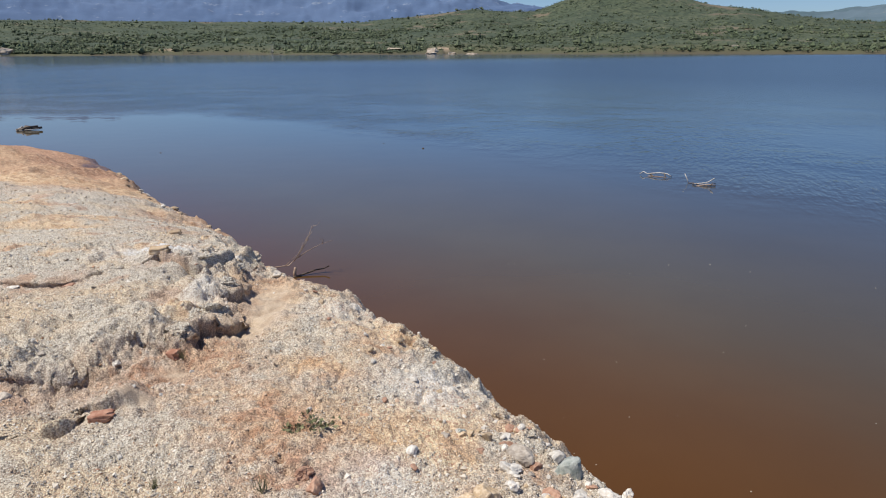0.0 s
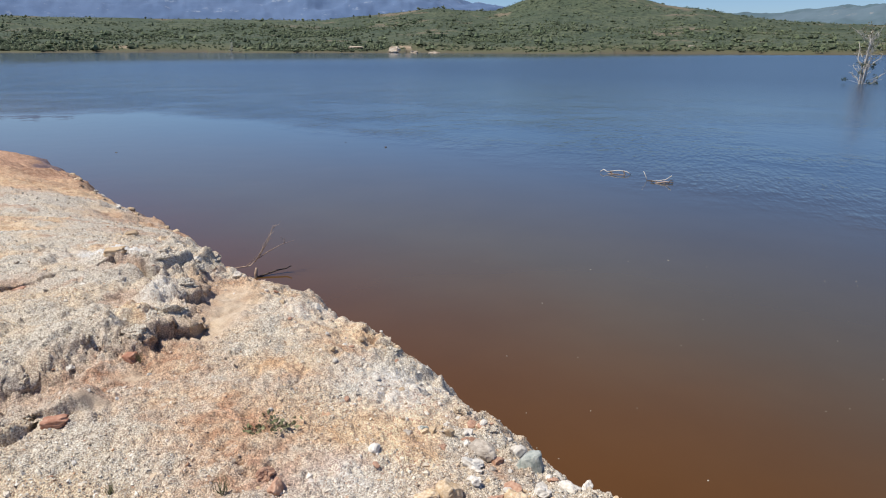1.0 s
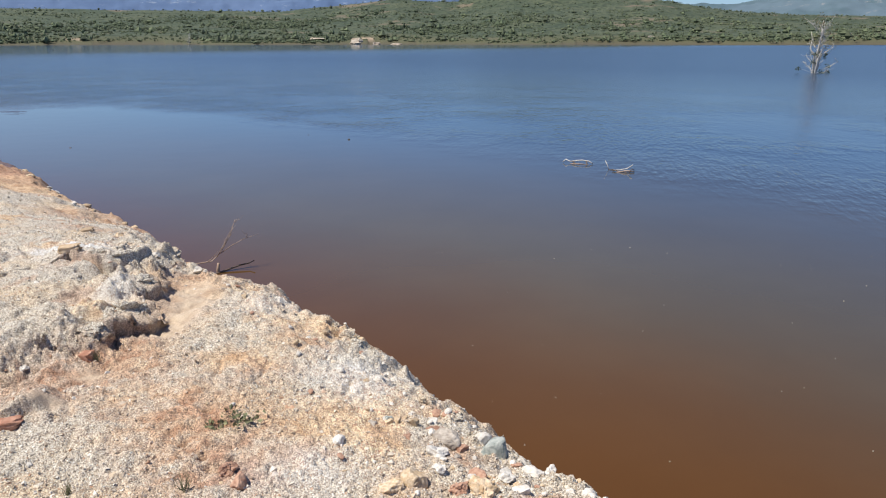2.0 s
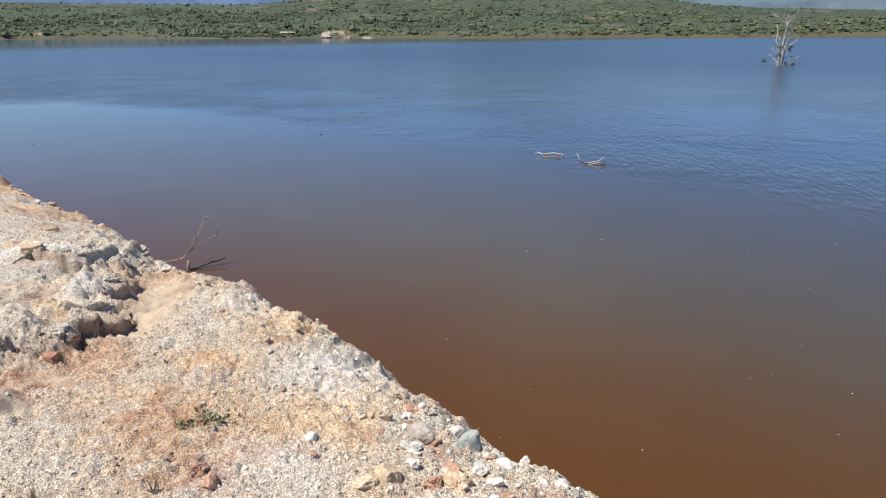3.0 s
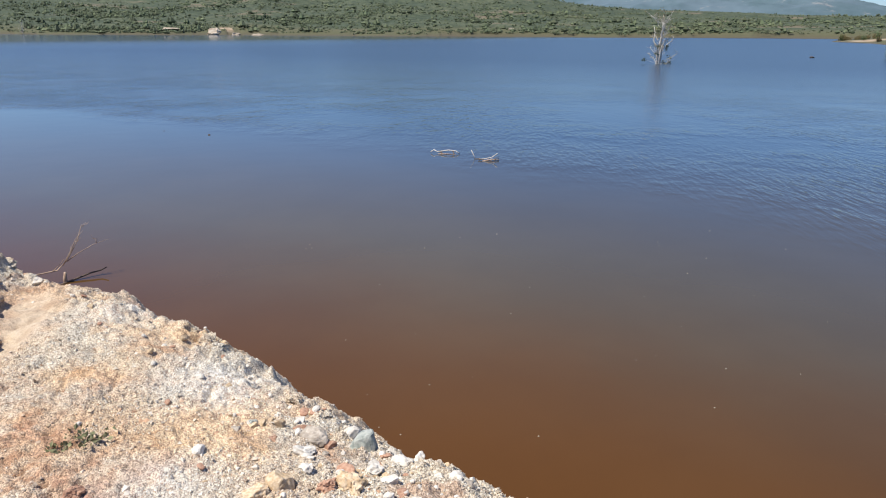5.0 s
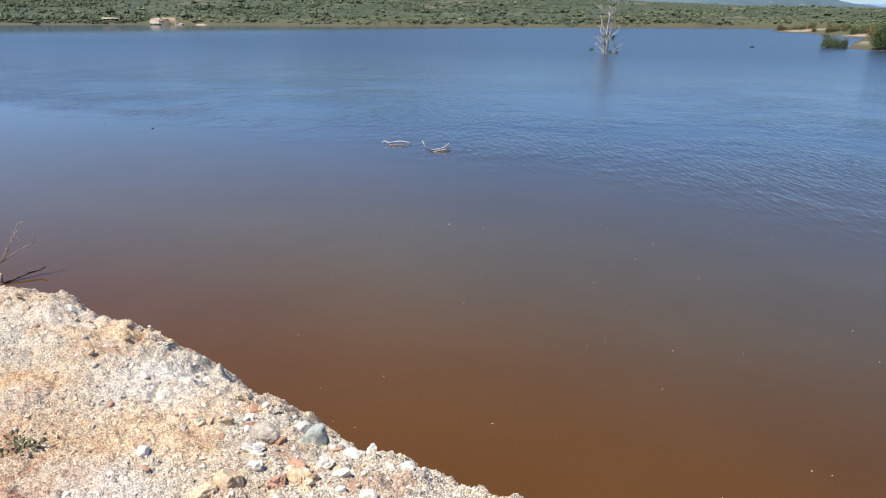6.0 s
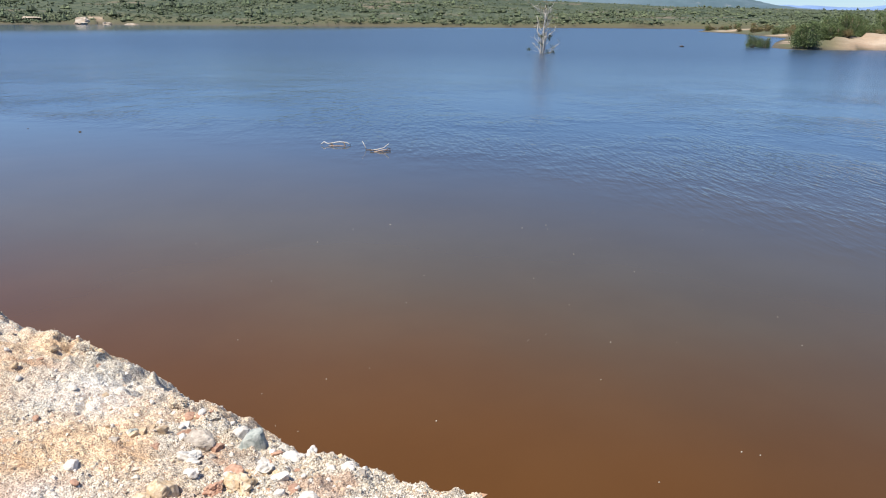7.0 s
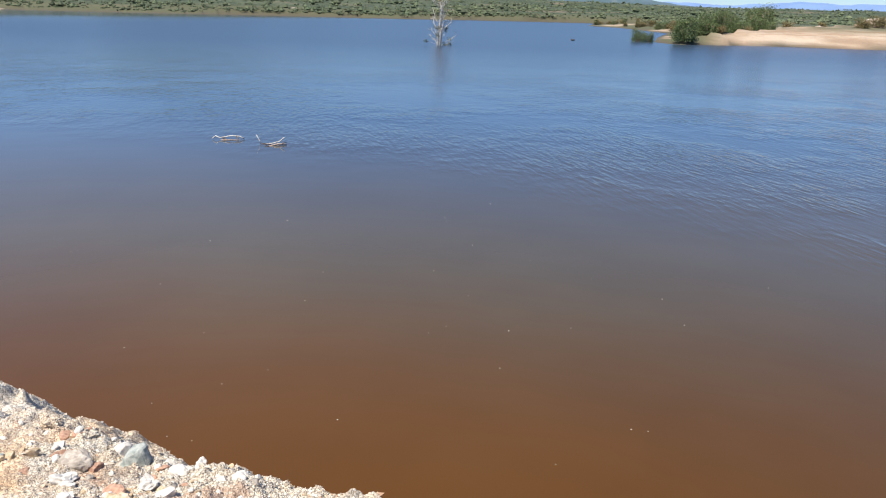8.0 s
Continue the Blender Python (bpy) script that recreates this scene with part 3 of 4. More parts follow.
# ---- ground ----
def build_ground():
    angles = np.radians(np.concatenate([np.arange(-180, -46, 2.0), np.arange(-46, -36, 1.0), np.arange(-36, 25, 0.125), np.arange(25, 84, 0.3), np.arange(84, 180, 2.0)]))
    radii = np.concatenate([[0.0], np.geomspace(0.1, 1.7, 40)[:-1], np.exp(np.arange(math.log(1.7), math.log(7), 0.0038)), np.exp(np.arange(math.log(7), math.log(26), 0.0075)), np.geomspace(26.2, 4700, 170)])
    a, r = np.meshgrid(angles, radii)
    x, y = 0.75 + r * np.sin(a), -0.15 + r * np.cos(a)
    h, masks, land = terrain(x.ravel(), y.ravel())
    verts = np.stack([x.ravel(), y.ravel(), h], 1)
    bank = (r.ravel() < 7.5) & (r.ravel() > 1.5) & (verts[:, 0] < -0.3) & (verts[:, 1] > 1.5) & (land > 0.05)
    mx, my = overhang(verts[bank, 0], verts[bank, 1])
    verts[bank, 0] += mx
    verts[bank, 1] += my
    n, w = len(radii), len(angles)
    i, j = np.meshgrid(np.arange(n - 1), np.arange(w), indexing="ij")
    j2 = (j + 1) % w
    faces = np.stack([i * w + j, (i + 1) * w + j, (i + 1) * w + j2, i * w + j2], -1).reshape(-1, 4)[:, ::-1]
    me = mesh_of("ground", verts, faces, (BANK, LAND), True)
    mid = np.repeat((radii[:-1] > 48).astype(np.int32), w)
    me.polygons.foreach_set("material_index", mid)
    for key, values in masks.items():
        me.attributes.new(key, "FLOAT", "POINT").data.foreach_set("value", values.astype(np.float32))
    tagged(new("ground", me), "pale eroded gravel bank and green far shore round a lake", "ground", kind="structure")


build_ground()

wv = [(-4700, -4700, 0), (4700, -4700, 0), (4700, 4700, 0), (-4700, 4700, 0)]
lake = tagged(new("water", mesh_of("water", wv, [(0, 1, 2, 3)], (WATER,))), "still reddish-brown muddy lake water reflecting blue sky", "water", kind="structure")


def build_ridge(name, mat, profile, dist, depth, label, seed):
    prof = np.array(profile, float)
    az = np.arange(prof[0, 0], prof[-1, 0] + 0.01, 0.15)
    rows = np.linspace(0, 1, 40)
    A, S = np.meshgrid(az, rows)
    r = dist + depth * (S - 0.5)
    x, y = 0.75 + r * np.sin(np.radians(A)), -0.15 + r * np.cos(np.radians(A))
    crest = 2.9 + 1.04 * r * np.tan(np.radians(np.interp(A, prof[:, 0], prof[:, 1])))
    k = 3.0 / dist
    folds = 1 - np.abs(fbm(x + seed, y, k * 4, 6, 0.55)) * 1.6
    shape = np.sin(np.clip(S * 1.25, 0, 1) * math.pi / 2) * np.where(S > 0.8, 1 - 1.5 * (S - 0.8), 1)
    z = crest * shape * (0.80 + 0.2 * folds) + crest * 0.05 * fbm(x, y, k * 16, 4) * shape
    z = np.where(S == 0, -5, z)
    n, w = A.shape
    i, j = np.meshgrid(np.arange(n - 1), np.arange(w - 1), indexing="ij")
    f = np.stack([i * w + j, i * w + j + 1, (i + 1) * w + j + 1, (i + 1) * w + j], -1).reshape(-1, 4)
    me = mesh_of(name, np.stack([x.ravel(), y.ravel(), z.ravel()], 1), f, (mat,), True)
    tagged(new(name, me), label, "mountain", kind="structure")


build_ridge("backdrop_mountain_far", HAZE_BLUE_ROCK, [(-75, 4.4), (-45, 4.8), (-30, 4.7), (-15, 4.6), (-6, 4.8), (0, 4.5), (4, 3.8), (8, 3.2), (14, 2.6), (24, 1.5)], 3900, 1400, "rocky mountain range with pale bare faces, blue haze painted into its colour", 11)
build_ridge("backdrop_mountain_side", HAZE_GREEN_ROCK, [(16, 1.5), (20, 2.2), (26, 2.55), (29, 2.5), (32, 2.85), (35, 3.1), (37, 2.85), (41, 2.95), (45, 2.7), (48, 2.1), (51, 1.45), (54, 1.05), (60, 0.7), (66, 0.5)], 2300, 700, "forested hills behind the lake, blue-green haze painted into their colour", 23)
build_ridge("backdrop_mountain_distant", HAZE_PALE_ROCK, [(44, 1.5), (52, 1.35), (57, 1.2), (61, 1.5), (64, 1.35), (68, 1.7), (75, 1.8), (90, 1.5), (110, 1)], 4000, 900, "hills on the horizon, pale blue haze painted into their colour", 37)

# ---- things ----
rng = np.random.RandomState(11)
EYE_XY = np.array((0.75, -0.15))


def height(x, y):
    return float(terrain(np.array([x]), np.array([y]))[0][0])


def empty_at(name, m):
    ob = new(name)
    ob.matrix_basis = m
    return ob


def merge(pieces):
    """Joins (verts, faces) pieces with faces of one size."""
    vs, fs, n = [], [], 0
    for v, f in pieces:
        vs.append(np.asarray(v, float))
        fs.append(np.asarray(f, int) + n)
        n += len(v)
    return np.concatenate(vs), np.concatenate(fs)


def tube(points, radii, sides=6):
    """A tapered, closed limb along points, as quads."""
    pts = [Vector(p) for p in points]
    verts, faces = [], []
    for i, p in enumerate(pts):
        d = (pts[min(i + 1, len(pts) - 1)] - pts[max(i - 1, 0)]).normalized()
        u = d.orthogonal().normalized()
        w = d.cross(u)
        for k in range(sides):
            a = 2 * math.pi * k / sides
            verts.append(p + (u * math.cos(a) + w * math.sin(a)) * radii[i])
    for i in range(len(pts) - 1):
        for k in range(sides):
            k2 = (k + 1) % sides
            faces.append((i * sides + k, i * sides + k2, (i + 1) * sides + k2, (i + 1) * sides + k))
    n = len(verts)
    verts += [pts[0], pts[-1]]
    last = (len(pts) - 1) * sides
    for k in range(0, sides, 2):
        faces.append((n, (k + 2) % sides, k + 1, k))
        faces.append((n + 1, last + k, last + k + 1, last + (k + 2) % sides))
    return [tuple(v) for v in verts], faces


def limb(start, end, r0, r1, bend, rs, steps=6):
    a, b = np.array(start, float), np.array(end, float)
    size = np.linalg.norm(b - a)
    pts, jitter = [], np.zeros(3)
    for i in range(steps + 1):
        s = i / steps
        if 0 < i < steps:
            jitter = jitter * 0.5 + rs.normal(0, bend * size, 3)
        pts.append(a + (b - a) * s + jitter * math.sin(math.pi * s))
    return pts, [r0 + (r1 - r0) * i / steps for i in range(steps + 1)]


def boulder(name, seed, flat=0.7, cuts=7, rough=0.10, detail=3, crumbly=False):
    """A broken stone: a ball cut by planes, chipped and worn; about 1 across, resting on z = 0."""
    rs = np.random.RandomState(seed)
    bm = bmesh.new()
    bmesh.ops.create_icosphere(bm, subdivisions=detail, radius=0.5)
    planes = []
    for _ in range(cuts):
        n = rs.normal(0, 1, 3)
        planes.append((Vector(n / np.linalg.norm(n)), rs.uniform(0.20, 0.38)))
    off = Vector(rs.uniform(-50, 50, 3))
    stretch = Vector((rs.uniform(0.85, 1.15), rs.uniform(0.75, 1.0), flat))
    for v in bm.verts:
        p = v.co.copy()
        for n, d in planes:
            over = p.dot(n) - d
            if over > 0:
                p -= n * over * 0.97
        q = p * 3.2 + off
        p += p.normalized() * (noise.noise(q) * rough + noise.noise(q * 3) * rough * 0.4)
        if crumbly:
            p += p.normalized() * (abs(noise.noise(q * 2.3)) * 0.16 + abs(noise.noise(q * 5.5)) * 0.09 - 0.08)
        v.co = Vector((p.x * stretch.x, p.y * stretch.y, p.z * stretch.z))
    low = min(v.co.z for v in bm.verts)
    for v in bm.verts:
        v.co.z -= low
    for f in bm.faces:
        f.smooth = False
    me = bpy.data.meshes.new(name)
    bm.to_mesh(me)
    bm.free()
    return me


def brick_mesh(seed, size):
    """A worn, broken piece of brick with rounded edges."""
    rs = np.random.RandomState(seed)
    bm = bmesh.new()
    bmesh.ops.create_cube(bm, size=2.0)
    bmesh.ops.subdivide_edges(bm, edges=bm.edges[:], cuts=7, use_grid_fill=True)
    off = Vector(rs.uniform(-9, 9, 3))
    for v in bm.verts:
        p = v.co
        p = p / (abs(p.x) ** 7 + abs(p.y) ** 7 + abs(p.z) ** 7) ** (1 / 7)
        p = p + p.normalized() * (noise.noise(p * 1.6 + off) * 0.16 + noise.noise(p * 4 + off) * 0.08)
        if p.x > 0.3:
            p.x -= (p.x - 0.3) * (0.5 + 0.7 * noise.noise(Vector((0, p.y * 2, p.z * 2)) + off))
        v.co = Vector((p.x * size[0], p.y * size[1], (p.z + 1) * size[2])) * 0.5
    me = bpy.data.meshes.new("brick")
    bm.to_mesh(me)
    bm.free()
    return me


def settle(name, mesh, mat, x, y, size, turn, sink, label, category, group="", tilt=(0, 0), z=None):
    m = mesh
    if mat.name not in [k.name for k in m.materials if k]:
        m = mesh.copy() if m.materials else mesh
        m.materials.clear()
        m.materials.append(mat)
    ob = new(name, m)
    base = height(x, y) if z is None else z
    ob.matrix_basis = pose(x, y, base - sink * size, tilt[0], tilt[1], turn) @ Matrix.Scale(size, 4)
    return tagged(ob, label, category, group)


# stones of the near bank that stand out
NAMED = (
    # kind, x, y, size, turn, flatness, material, label
    ("rock", 0.99, 2.255, 0.1, 70, 0.85, STONE_PALE, "rounded white stone on the gravel bank"),
    ("rock", 0.985, 2.12, 0.07, 10, 0.8, STONE_PALE, "small white stone lying in pale gravel"),
    ("rock", 1.385, 2.19, 0.11, 140, 0.6, STONE_PALE, "white flat-topped stone at the bank's edge"),
    ("rock", 1.37, 2.36, 0.080, 40, 0.5, STONE_PALE, "white flat stone at the bank's edge"),
    ("rock", 1.47, 2.22, 0.070, 80, 0.6, STONE_PALE, "pale chipped stone at the bank's edge"),
    ("rock", 1.245, 2.08, 0.085, 15, 0.8, STONE_PALE, "pale greenish-white stone beside the blue-grey rock"),
    ("rock", 1.09, 2.82, 0.105, 30, 0.5, STONE_TAN, "tan squarish stone on the lip of the bank"),
    ("rock", 0.87, 2.02, 0.135, 140, 0.8, STONE_TAN, "upright yellow-brown rock in the gravel"),
    ("rock", 0.79, 1.97, 0.1, 250, 0.7, STONE_TAN, "brown rock leaning on a yellow-brown one"),
    ("rock", 1.045, 2.385, 0.135, 120, 0.8, STONE_GREY, "grey-brown rock with a dark hollow beside it"),
    ("rock", 1.1, 2.33, 0.085, 60, 0.8, STONE_RED, "dark maroon stone in the gravel"),
    ("rock", 1.13, 1.965, 0.13, 90, 0.75, STONE_TAN, "crumbling orange-brown lump of earth"),
    ("rock", 1.05, 1.99, 0.08, 10, 0.75, STONE_RED, "crumbling rust-red lump of earth"),
    ("rock", 0.80, 2.56, 0.048, 0, 0.8, STONE_BLUE, "small blue-grey stone in the gravel"),
    ("rock", 0.995, 2.51, 0.08, 50, 0.65, STONE_RED, "rounded brown stone in the gravel"),
    ("rock", 0.88, 2.41, 0.06, 80, 0.7, STONE_RED, "small red-brown stone in the gravel"),
    ("rock", 0.31, 3.36, 0.046, 0, 0.8, STONE_TAN, "small orange stone on ochre soil"),
    ("rock", -2.3, 4.34, 0.085, 20, 0.5, STONE_PALE, "white flat stone under a low earth ledge"),
    ("rock", -1.93, 4.4, 0.13, 5, 0.45, STONE_RED, "red-brown stone under a low earth ledge"),
    ("rock", -1.05, 3.17, 0.075, 30, 0.45, STONE_PALE, "white stone in the reddish gully"),
    ("rock", -0.62, 3.12, 0.040, 0, 0.7, STONE_PALE, "small white stone in the reddish gully"),
    ("rock", -1.44, 2.8, 0.125, 40, 0.7, STONE_GREY, "dark grey stone in the gully"),
    ("rock", -1.42, 3.14, 0.050, 10, 0.7, STONE_GREY, "dark stone on the gravel shelf"),
    ("rock", -0.72, 5.45, 0.085, 15, 0.8, STONE_PALE, "pale grey stone beside the stranded branch"),
    ("rock", -0.55, 5.28, 0.080, 70, 0.45, STONE_PALE, "white flat stone at the bank's edge"),
    ("rock", -1.05, 5.5, 0.10, 60, 0.7, STONE_PALE, "pale stone at the end of the ledge"),
    ("rock", -1.62, 6.32, 0.16, 10, 0.55, STONE_TAN, "orange-brown block on the bank's edge"),
    ("rock", 0.17, 2.13, 0.07, 40, 0.75, STONE_RED, "red-brown lump of earth in the soil"),
    ("rock", 0.22, 2.04, 0.085, 90, 0.9, STONE_RED, "red-brown stone in the soil"),
)
for n, (kind, x, y, size, turn, flat, mat, label) in enumerate(NAMED):
    settle(kind, boulder(kind, 130 + n, flat, *((5, 0.22, 4, True) if "lump" in label else (8, 0.13, 4) if mat is STONE_PALE else (10, 0.10, 4))), mat, x, y, size, turn, 0.28, label, "rock", "rocks on the bank")



def wedge_rock():
    """A wedge-shaped rock: a low back that rises to a broken, steep face."""
    rs = np.random.RandomState(9)
    bm = bmesh.new()
    for p in ((-0.095, -0.02, -0.02), (-0.04, -0.065, -0.02), (0.055, -0.06, -0.02), (0.078, 0.015, -0.02), (0.035, 0.065, -0.02), (-0.06, 0.05, -0.02),
              (-0.03, -0.03, 0.072), (0.035, -0.04, 0.098), (0.058, -0.014, 0.096), (0.05, 0.028, 0.088), (0.005, 0.03, 0.086), (0.062, -0.045, 0.045)):
        bm.verts.new(p)
    bmesh.ops.convex_hull(bm, input=bm.verts[:])
    bmesh.ops.bevel(bm, geom=bm.edges[:], offset=0.006, segments=1, affect="EDGES")
    bmesh.ops.triangulate(bm, faces=bm.faces[:])
    bmesh.ops.subdivide_edges(bm, edges=[e for e in bm.edges if e.calc_length() > 0.02], cuts=2, use_grid_fill=True)
    for v in bm.verts:
        v.co += v.co.normalized() * (noise.noise(v.co * 28) * 0.006 + noise.noise(v.co * 90) * 0.002)
    me = bpy.data.meshes.new("rock")
    bm.to_mesh(me)
    bm.free()
    return me


settle("rock", wedge_rock(), STONE_BLUE_BIG, 1.245, 2.36, 1.0, -8, 0.012, "blue-grey wedge-shaped rock on the crumbling gravel bank", "rock", "rocks on the bank")

for n, (x, y, size, turn, mat, label) in enumerate((
        (-0.81, 2.55, (0.115, 0.06, 0.042), 8, BRICK, "broken red brick lying in gravel"),
        (-0.77, 3.29, (0.08, 0.06, 0.05), -20, BRICK, "broken orange brick in the gully"),
        (-1.50, 4.98, (0.17, 0.09, 0.06), 5, STONE_TAN, "brown broken brick on the earth ledge"),
        (-1.98, 6.5, (0.13, 0.08, 0.05), 15, STONE_TAN, "brown broken brick on the pale bank"))):
    b = settle("broken_brick", brick_mesh(40 + n, size), mat, x, y, 1.0, turn, 0.008, label, "brick", "broken bricks", (4, -5))

for n, (x, y, size, flat) in enumerate(((-0.80, 4.30, 0.24, 0.6), (-0.74, 3.90, 0.26, 0.7), (-0.64, 3.80, 0.20, 0.7), (-0.78, 3.66, 0.18, 0.6), (-0.80, 3.44, 0.18, 0.7), (-0.90, 3.38, 0.14, 0.7), (-0.98, 2.56, 0.15, 0.6), (-0.93, 5.0, 0.22, 0.6), (-1.22, 3.08, 0.16, 0.55),
                                         (0.60, 3.58, 0.17, 0.6), (0.66, 3.46, 0.13, 0.6), (1.14, 2.70, 0.14, 0.6), (0.52, 3.76, 0.12, 0.6), (-1.55, 3.02, 0.16, 0.5), (-1.05, 5.85, 0.26, 0.6), (-1.32, 4.95, 0.16, 0.6), (-1.12, 4.86, 0.14, 0.6), (-1.2, 5.1, 0.2, 0.5), (0.85, 2.98, 0.12, 0.6), (1.0, 2.86, 0.12, 0.6))):
    settle("earth_clod", boulder("earth_clod", 300 + n, flat, 4, 0.24, 4, True), BANK, x, y, size * 0.72, 37 * n, 0.36, "rough grey clod of cemented gravel and earth", "clod", "earth clods")

# loose stones, thickest along the lip
kinds = [boulder("stone", 500 + k, 0.55 + 0.08 * (k % 4), 7, 0.08, 2) for k in range(6)]
tints = [STONE_PALE, STONE_TAN, STONE_GREY, STONE_PALE, STONE_RED, STONE_PALE]
for me, mat in zip(kinds, tints):
    me.materials.append(mat)
words = ("small white stone", "small tan stone", "small grey stone", "small pale stone", "small red-brown stone", "small whitish stone")
made = 0
while made < 290:
    if made < 225:
        k = rng.randint(12, 26) if made < 100 else rng.randint(18, 25)
        a, b = LAKE[k], LAKE[k + 1]
        s = rng.rand()
        x = a[0] * (1 - s) + b[0] * s - abs(rng.normal(0, 0.32))
        y = a[1] * (1 - s) + b[1] * s - abs(rng.normal(0, 0.26))
    else:
        r, a = math.exp(rng.uniform(math.log(1.9), math.log(7))), radians(rng.uniform(-36, 20))
        x, y = 0.75 + r * math.sin(a), -0.15 + r * math.cos(a)
    h, _, land = terrain(np.array([x]), np.array([y]))
    if land[0] < 0.0:
        continue
    q = rng.randint(6)
    size = float(np.clip(rng.lognormal(math.log(0.026), 0.55), 0.012, 0.085 if made < 225 else 0.03))
    settle("stone", kinds[q], tints[q], x, y, size, rng.uniform(0, 360), 0.2, words[q] + " lying loose on the gravel bank", "stone", "loose stones", (0, 0), float(h[0]))
    made += 1

# dark wet stones where the bank meets the water
for n in range(46):
    s = (n + rng.rand()) / 46
    k = 6 + s * 3
    a, b, f = LAKE[int(k)], LAKE[int(k) + 1], k - int(k)
    x, y = a[0] * (1 - f) + b[0] * f + rng.normal(0.1, 0.2), a[1] * (1 - f) + b[1] * f + rng.normal(0.1, 0.2)
    me = kinds[n % 6].copy()
    me.materials.clear()
    if n % 3:
        x, y = x - 0.25 * rng.rand(), y - 0.25 * rng.rand()
        settle("edge_stone", me, STONE_TAN if n % 2 else STONE_PALE, x, y, rng.uniform(0.07, 0.2), rng.uniform(0, 360), 0.3, "dry tan stone on the edge of the low bank", "stone", "stones along the low bank", (0, 0), max(height(x, y), -0.05))
    else:
        settle("wet_stone", me, BARK_DARK, x, y, rng.uniform(0.05, 0.16), rng.uniform(0, 360), 0.3, "dark wet stone at the muddy water's edge", "stone", "wet stones", (0, 0), max(height(x, y), -0.05))


def build_gravel(count, r0=1.75, r1=17, half=None):
    base = np.array([(1, 0, 0), (0, 1, 0), (-1, 0, 0), (0, -1, 0), (0.3, 0.2, 0.8), (-0.2, -0.1, -0.8)], float) * 1.25
    tris = np.array([(0, 1, 4), (1, 2, 4), (2, 3, 4), (3, 0, 4), (1, 0, 5), (2, 1, 5), (3, 2, 5), (0, 3, 5)])
    r = np.exp(rng.uniform(math.log(r0), math.log(r1), count * 3))
    a = np.radians(rng.uniform(-half, half, count * 3) if half else rng.uniform(-37, 48, count * 3))
    if half:
        r = r1 * np.sqrt(rng.rand(count * 3))
        a = np.where((r > 1.75) & (a > -0.64) & (a < 0.83), a + math.pi, a)
    x, y = 0.75 + r * np.sin(a), -0.15 + r * np.cos(a)
    h, masks, land = terrain(x, y)
    keep = (land > -0.45) & (h > 0.3 - 2.0 * step(y, 6, 8)) & (rng.rand(len(x)) > 0.95 * masks["red"]) & (rng.rand(len(x)) > 1.2 * masks["sand"]) & (rng.rand(len(x)) < 1.15 - 0.85 * masks["ochre"]) & (masks["wet"] < 0.5) & (rng.rand(len(x)) < 0.45 + 0.6 * step(fbm(x, y, 2.5, 3), -0.3, 0.3))
    tint = {key: masks[key][keep][:count] for key in ("ochre", "red", "white")}
    x, y, h, r = [v[keep][:count] for v in (x, y, h, r)]
    n = len(x)
    size = np.clip(rng.lognormal(math.log(0.0024), 0.55, n), 0.0012, 0.013) * (0.75 + 0.11 * r)
    v = (base[None] * rng.uniform(0.6, 1.15, (n, 6, 3)) + rng.normal(0, 0.2, (n, 6, 3))) * rng.uniform(0.65, 1.2, (n, 1, 3)) * size[:, None, None]
    t = rng.uniform(0, 2 * math.pi, n)
    c, s = np.cos(t)[:, None], np.sin(t)[:, None]
    tilt = rng.uniform(-0.6, 0.6, n)[:, None]
    vx, vy, vz = v[..., 0], v[..., 1], v[..., 2]
    vx, vz = vx * np.cos(tilt) - vz * np.sin(tilt), vx * np.sin(tilt) + vz * np.cos(tilt)
    out = np.stack([vx * c - vy * s + x[:, None], vx * s + vy * c + y[:, None], vz + (h + 0.05 * size)[:, None]], -1)
    f = (tris[None] + 6 * np.arange(n)[:, None, None]).reshape(-1, 3)
    me = mesh_of("gravel", out.reshape(-1, 3), f, (GRAVEL_MIX,))
    for key, values in tint.items():
        me.attributes.new(key, "FLOAT", "POINT").data.foreach_set("value", np.repeat(values, 6).astype(np.float32))
    tagged(new("gravel", me), "loose pale grey and tan gravel over the bank", "gravel", kind="stuff")


build_gravel(120000)
build_gravel(6000, 0.15, 3.2, 180)


# ---- plants and wood near the camera ----
def leaf_cloud(name, centres, spreads, count, size, seed, mats, up=0.3):
    """Many small pointed leaves in clumps."""
    rs = np.random.RandomState(seed)
    c, sp = np.array(centres, float), np.array(spreads, float)
    k = rs.randint(len(c), size=count)
    p = c[k] + rs.normal(0, 1, (count, 3)) * sp[k]
    d = rs.normal(0, 1, (count, 3))
    d[:, 2] += up
    d /= np.linalg.norm(d, axis=1)[:, None]
    w = np.cross(d, rs.normal(0, 1, (count, 3)))
    w /= np.linalg.norm(w, axis=1)[:, None]
    s = (size * rs.uniform(0.6, 1.4, count))[:, None]
    lift = np.cross(d, w) * s * 0.12
    v = np.stack([p, p + d * s * 0.5 + w * s * 0.3 + lift, p + d * s, p + d * s * 0.5 - w * s * 0.3 + lift], 1).reshape(-1, 3)
    return mesh_of(name, v, np.arange(count * 4).reshape(-1, 4), mats)


